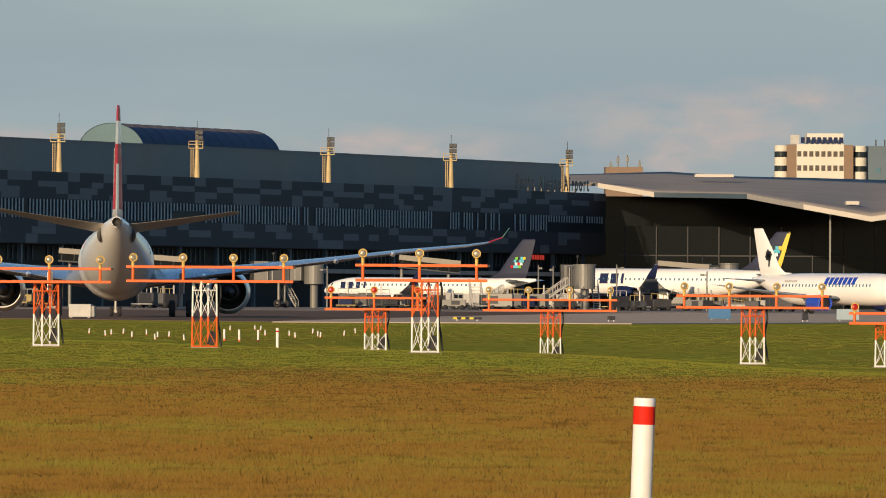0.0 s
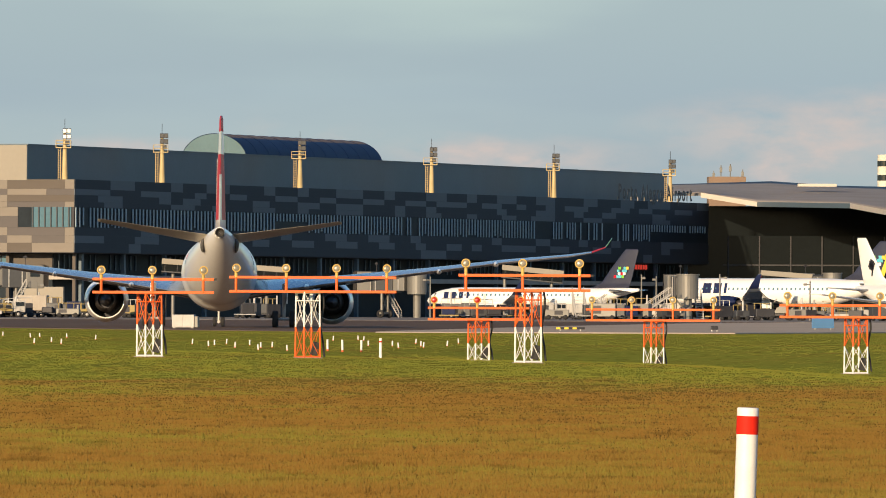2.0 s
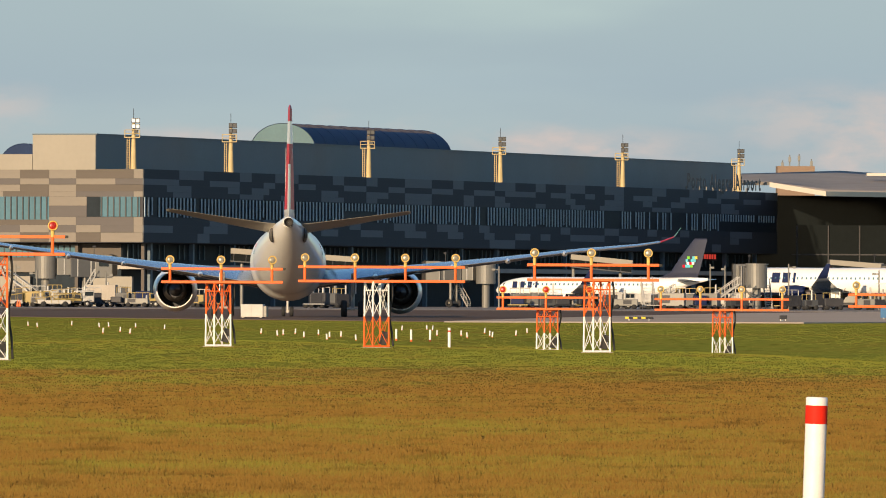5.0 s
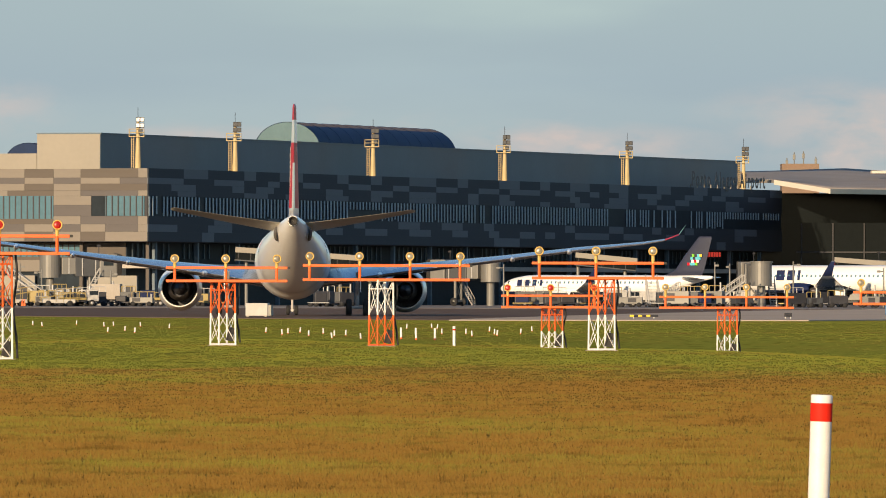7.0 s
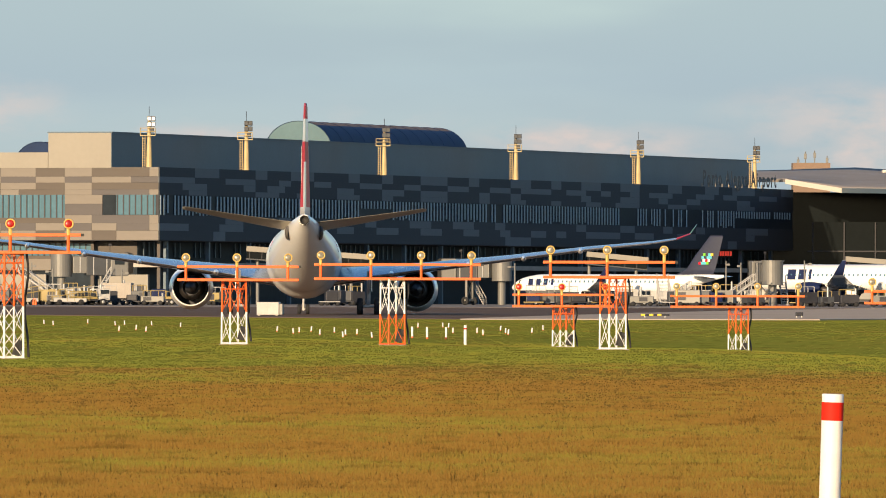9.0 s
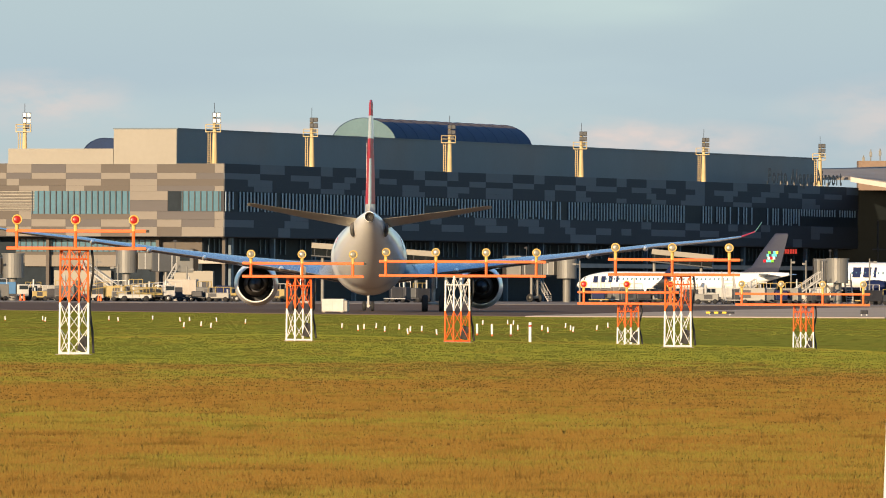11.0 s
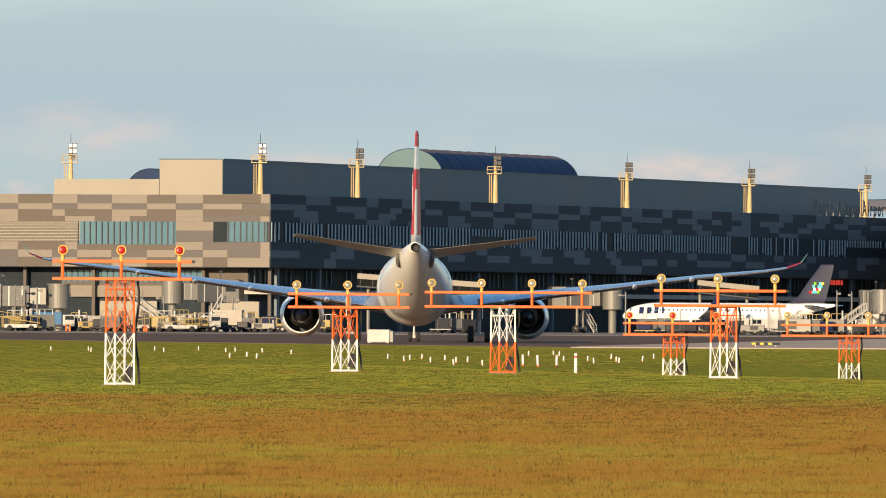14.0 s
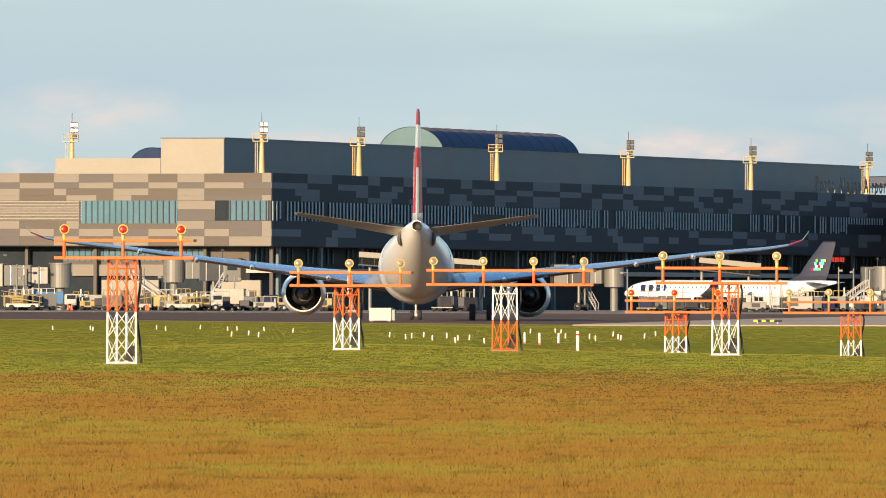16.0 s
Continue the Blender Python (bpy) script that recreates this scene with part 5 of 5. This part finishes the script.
def walkway(x0, x1, y, z0, z1):
    """A fixed glazed gangway on legs, its pale roof edge sloping from z0 to z1."""
    ln = x1 - x0
    th = thing("gangway", "slim glazed gangway with a pale roof edge, on steel legs", "gangway", pose(x0, y, 0.07), "gangways over the apron")
    tilt = Matrix.Rotation(math.atan2(z0 - z1, ln), 4, "Y")
    b = bmesh.new()
    box(b, ln / 2, 0, z0 - 0.4, ln, 2.8, 0.8, tilt, 0.05)
    part("roof", b, PLASTER, th)
    b = bmesh.new()
    box(b, ln / 2, 0, z0 - 1.3, ln - 0.2, 2.4, 1.0, tilt)
    glass = part("glazing", b, HALLDARK, th)
    k = 0.5
    while k < ln:
        b = bmesh.new()
        box(b, k, -1.23, z0 - 1.3, 0.10, 0.08, 1.0, tilt)
        part("mullion", b, DARKM, glass)
        k += 1.8
    b = bmesh.new()
    box(b, ln / 2, 0, z0 - 1.9, ln, 2.6, 0.2, tilt, 0.04)
    part("floor_edge", b, TUNNEL, th)
    for q in (0.12, 0.88):
        b = bmesh.new()
        rod(b, (ln * q, 0, 0), (ln * q, 0, z0 + (z1 - z0) * q - 1.95), 0.25, 12)
        part("leg", b, BRIDGE, th)


walkway(-14.6, 3.3, 1474, 8.6, 7.4)
walkway(36.2, 45.6, 1540, 8.2, 7.3)
walkway(76.7, 84.6, 1560, 7.6, 7.0)
truck("box_van", "blue box van parked beneath a boarding bridge", -56.1, 1420, 5, 6.0, 2.6, SIGNBLUE, BOXW)
truck("catering_truck", "white catering truck with a raised box body", -32.5, 1425, 172, 6.0, 3.1, CONCRETE, BOXW)
truck("tow_tractor", "white flatbed tractor with rails on the apron", -35.1, 1405, 10, 5.5, 2.0, SAFETY, BOXW, "tractor", True)
truck("service_van", "pale service van parked near the terminal", -50.9, 1430, 175, 5.0, 2.2, BRIDGE, BOXW, "van")
truck("tow_tractor", "yellow flatbed tractor with rails on the apron", -22.1, 1400, 4, 5.0, 2.0, SAFETY, SAFETY, "tractor", True)
truck("box_van", "white box van parked under a jet", 41.1, 1440, 8, 5.0, 2.4, BOXW, BOXW)
truck("service_van", "white service van parked under a jet", 44.1, 1450, 176, 4.6, 2.2, BOXW, BOXW, "van")
truck("box_van", "white box van waiting on the apron", 48.9, 1420, 6, 5.0, 2.3, BOXW, BOXW)
truck("service_van", "pale service van by a boarding bridge", 58.0, 1440, 170, 4.6, 2.4, BOXW, BOXW, "van")
truck("tow_tractor", "white flatbed tractor with rails on the apron", 83.9, 1440, 10, 6.0, 2.0, BRIDGE, BOXW, "tractor", True)
truck("service_van", "grey service van in the hall's shade", 76.9, 1500, 172, 4.8, 2.3, BRIDGE, BRIDGE, "van")
stair_truck(-42.5, 1420, 172, 4.4)
stair_truck(55.6, 1425, 10, 3.2)
stair_truck(47.8, 1440, 8, 2.2)
stair_truck(45.4, 1435, 95, 3.2)
loader(-37.7, 1400, 6)
loader(-59.7, 1400, 175)
loader(-44.7, 1410, 12)
loader(82.5, 1430, 176)
for k, x in enumerate((-60.8, -58.6, -52.5, -49.2, -46.8, -44.0, -41.1, -36.7, -34.2, -29.6, -27.7, -25.7, -19.2, -16.5, -1.9, 0.5, 26.5, 29.6, 32.8, 35.9, 46.2, 51.7, 64.3, 69.0, 76.9, 86.4)):
    rk = random.Random(k)
    th = thing("baggage_dolly", "dark baggage dolly with a covered load on the apron", "dolly", pose(x, 1415 + rk.uniform(-12, 12), 0.07, 0, 0, rk.uniform(-25, 25)), "baggage dollies on the apron")
    b = bmesh.new()
    box(b, 0, 0, 0.55, 2.8, 1.5, 0.14, None, 0.02)
    part("bed", b, (DARKM, SAFETY, STEEL)[k % 3], th)
    b = bmesh.new()
    hl = rk.uniform(0.7, 1.7)
    box(b, rk.uniform(-0.3, 0.3), 0, 0.62 + hl / 2, rk.uniform(1.5, 2.4), 1.35, hl, None, 0.12)
    part("load", b, (TUNNEL, NAVY, BRIDGE, DARKM, DARKM)[k % 5], th)
    for px in (-1.1, 1.1):
        for sy_ in (-0.6, 0.6):
            b = bmesh.new()
            turned(b, [(-0.08, 0.02), (-0.08, 0.26), (0.08, 0.26), (0.08, 0.02)], Matrix.Translation((px, sy_, 0.26)), 12)
            part("wheel", b, TYRE, th)
    b = bmesh.new()
    rod(b, (1.4, 0, 0.5), (2.3, 0, 0.3), 0.05, 6)
    part("drawbar", b, DARKM, th)


def ground_unit(x, y, yaw, seed):
    """A wheeled ground power or air unit with pipes, a rail and a stack."""
    rk = random.Random(seed)
    th = thing("ground_unit", "weathered ground support unit with pipes and rails", "ground unit", pose(x, y, 0.07, 0, 0, yaw), "ground support units on the apron")
    ln, ht = rk.uniform(1.8, 3.4), rk.uniform(0.8, 1.9)
    b = bmesh.new()
    box(b, 0, 0, 0.45 + ht / 2, ln, 1.4, ht, None, 0.09)
    part("housing", b, rk.choice((BRIDGE, TUNNEL, DARKM, TUNNEL) if x > 20 else (BRIDGE, BOXW, DARKM, SAFETY, TUNNEL)), th)
    b = bmesh.new()
    box(b, rk.uniform(-0.3, 0.3) * ln, -0.71, 0.5 + ht * 0.5, ln * 0.35, 0.04, ht * 0.6)
    part("grille", b, DARKM, th)
    b = bmesh.new()
    px = rk.uniform(-0.4, 0.4) * ln
    rod(b, (px, 0, 0.4 + ht), (px, 0, 0.9 + ht + rk.uniform(0, 1.2)), 0.13, 8)
    part("exhaust_pipe", b, STEEL, th)
    b = bmesh.new()
    for k in range(4):
        qx = -ln / 2 + ln * k / 3
        rod(b, (qx, 0.6, 0.4 + ht), (qx, 0.6, 1.2 + ht), 0.05, 6)
    rod(b, (-ln / 2, 0.6, 1.2 + ht), (ln / 2, 0.6, 1.2 + ht), 0.05, 6)
    part("rail", b, rk.choice((SAFETY, STEEL)), th)
    b = bmesh.new()
    rod(b, (ln / 2, 0, 0.5), (ln / 2 + 1.1, 0, 0.25), 0.06, 6)
    part("drawbar", b, DARKM, th)
    for qx in (-ln * 0.35, ln * 0.35):
        for sy_ in (-0.62, 0.62):
            b = bmesh.new()
            turned(b, [(-0.1, 0.02), (-0.1, 0.34), (0.1, 0.34), (0.1, 0.02)], Matrix.Translation((qx, sy_, 0.34)), 12)
            part("wheel", b, TYRE, th)


def apron_lamp(x, y, h, arm):
    th = thing("apron_pole", "slim grey steel pole with a short arm on the apron", "pole", pose(x, y, 0.07), "poles on the apron")
    b = bmesh.new()
    rod(b, (0, 0, 0), (0, 0, h), 0.14, 8, 0.09)
    part("shaft", b, BRIDGE, th)
    b = bmesh.new()
    rod(b, (0, 0, h - 0.5), (arm, 0, h - 0.5), 0.08, 6)
    box(b, arm, 0, h - 0.5, 0.5, 0.4, 0.3, None, 0.04)
    part("arm", b, BRIDGE, th)


for k, x in enumerate((-60.8, -59.1, -57.2, -52.5, -51.3, -47.5, -41.1, -39.9, -38.5, -37.1, -35.8, -34.4, -32.7, -31.1, -28.5, -26.3, -17.8, -1.1, 1.9, 27.1, 31.0, 39.6, 41.6, 47.9, 50.0, 53.3, 57.5, 64.6, 66.9, 70.8, 74.8, 78.7, 83.4, 87.3)):
    ground_unit(x, 1404 + (k * 37) % 23, (k * 53) % 60 - 30, k)
for x, h, arm in ((-62.1, 6.5, 1), (-61.1, 5, -0.6), (-59.0, 6.2, 0.5), (-44.1, 6, 0.4), (-41.1, 5.2, -0.8), (-31.3, 5, 0.7), (24.3, 6, -0.8), (54.2, 6.4, 0.3), (56.3, 6.2, -0.3), (65.3, 6.5, 0.8), (78.1, 5.6, -0.7)):
    apron_lamp(x, 1436, h, arm)
for x in (-53.1, -52.6, -42.4, -42.1):
    cone(x, 1390)

# red message board under the terminal's overhang
board = thing("message_board", "dark board with glowing red unreadable characters", "display", TERM @ Matrix.Translation((292, 4.3, 8.9)))
b = bmesh.new()
box(b, 0, 0, 0, 15, 0.2, 1.4)
part("panel", b, DARKM, board)
for k in range(9):
    slab_part("character_bar", board, (-6 + k * 1.5, -0.13, 0), (0.95, 0.06, 0.8), GLOWRED)

# ---- grass blades, denser towards the fence ----
rg = np.random.default_rng(3)
COUNT = 150000
near_y, far_y = 72.0, 800.0
inv = rg.uniform(1 / far_y, 1 / near_y, COUNT)
gy = 1 / inv
gx = gy * rg.uniform(-0.052, 0.098, COUNT)
edge = np.interp(gx, [-42, -12, 9, 33, 58], [855, 757, 690, 697, 780])
gy = np.minimum(gy, edge - rg.uniform(0, 60, COUNT))
patch = np.array([noise.noise(Vector((x * 0.35, y * 0.22, 0.0))) for x, y in zip(gx, gy)])
gz = np.array([ground_z(x, y) for x, y in zip(gx, gy)])
height = (0.030 + 0.028 * rg.random(COUNT) ** 2 + 0.022 * np.clip(patch, -1, 1)) * np.clip(1.2 - gy / 420, 0.45, 1.1)
height = np.where(rg.random(COUNT) < 0.012, height * 2.3, height)
BLADES = 4
vs = np.zeros((COUNT, BLADES, 3, 3))
for k in range(BLADES):
    ang = rg.normal(-0.45, 0.4, COUNT)
    wide = rg.uniform(0.007, 0.017, COUNT) * (0.6 + gy / 170)
    ox, oy = rg.normal(0, 0.05, COUNT) * (0.6 + gy / 200), rg.normal(0, 0.07, COUNT)
    hh = height * rg.uniform(0.6, 1.15, COUNT)
    lx, ly = rg.normal(0, 0.35, COUNT) * hh, rg.normal(0, 0.35, COUNT) * hh
    cx, cy = gx + ox, gy + oy
    vs[:, k, 0] = np.stack([cx - wide * np.cos(ang), cy - wide * np.sin(ang), gz - 0.01], 1)
    vs[:, k, 1] = np.stack([cx + wide * np.cos(ang), cy + wide * np.sin(ang), gz - 0.01], 1)
    vs[:, k, 2] = np.stack([cx + lx, cy + ly, gz + hh], 1)
me = bpy.data.meshes.new("grass_blades")
me.from_pydata(vs.reshape(-1, 3).tolist(), [], np.arange(COUNT * BLADES * 3).reshape(-1, 3).tolist())
me.materials.append(TUFT)
tagged(new("grass_blades", me), "short dry and green grass blades all over the lawn", "grass", kind="stuff")
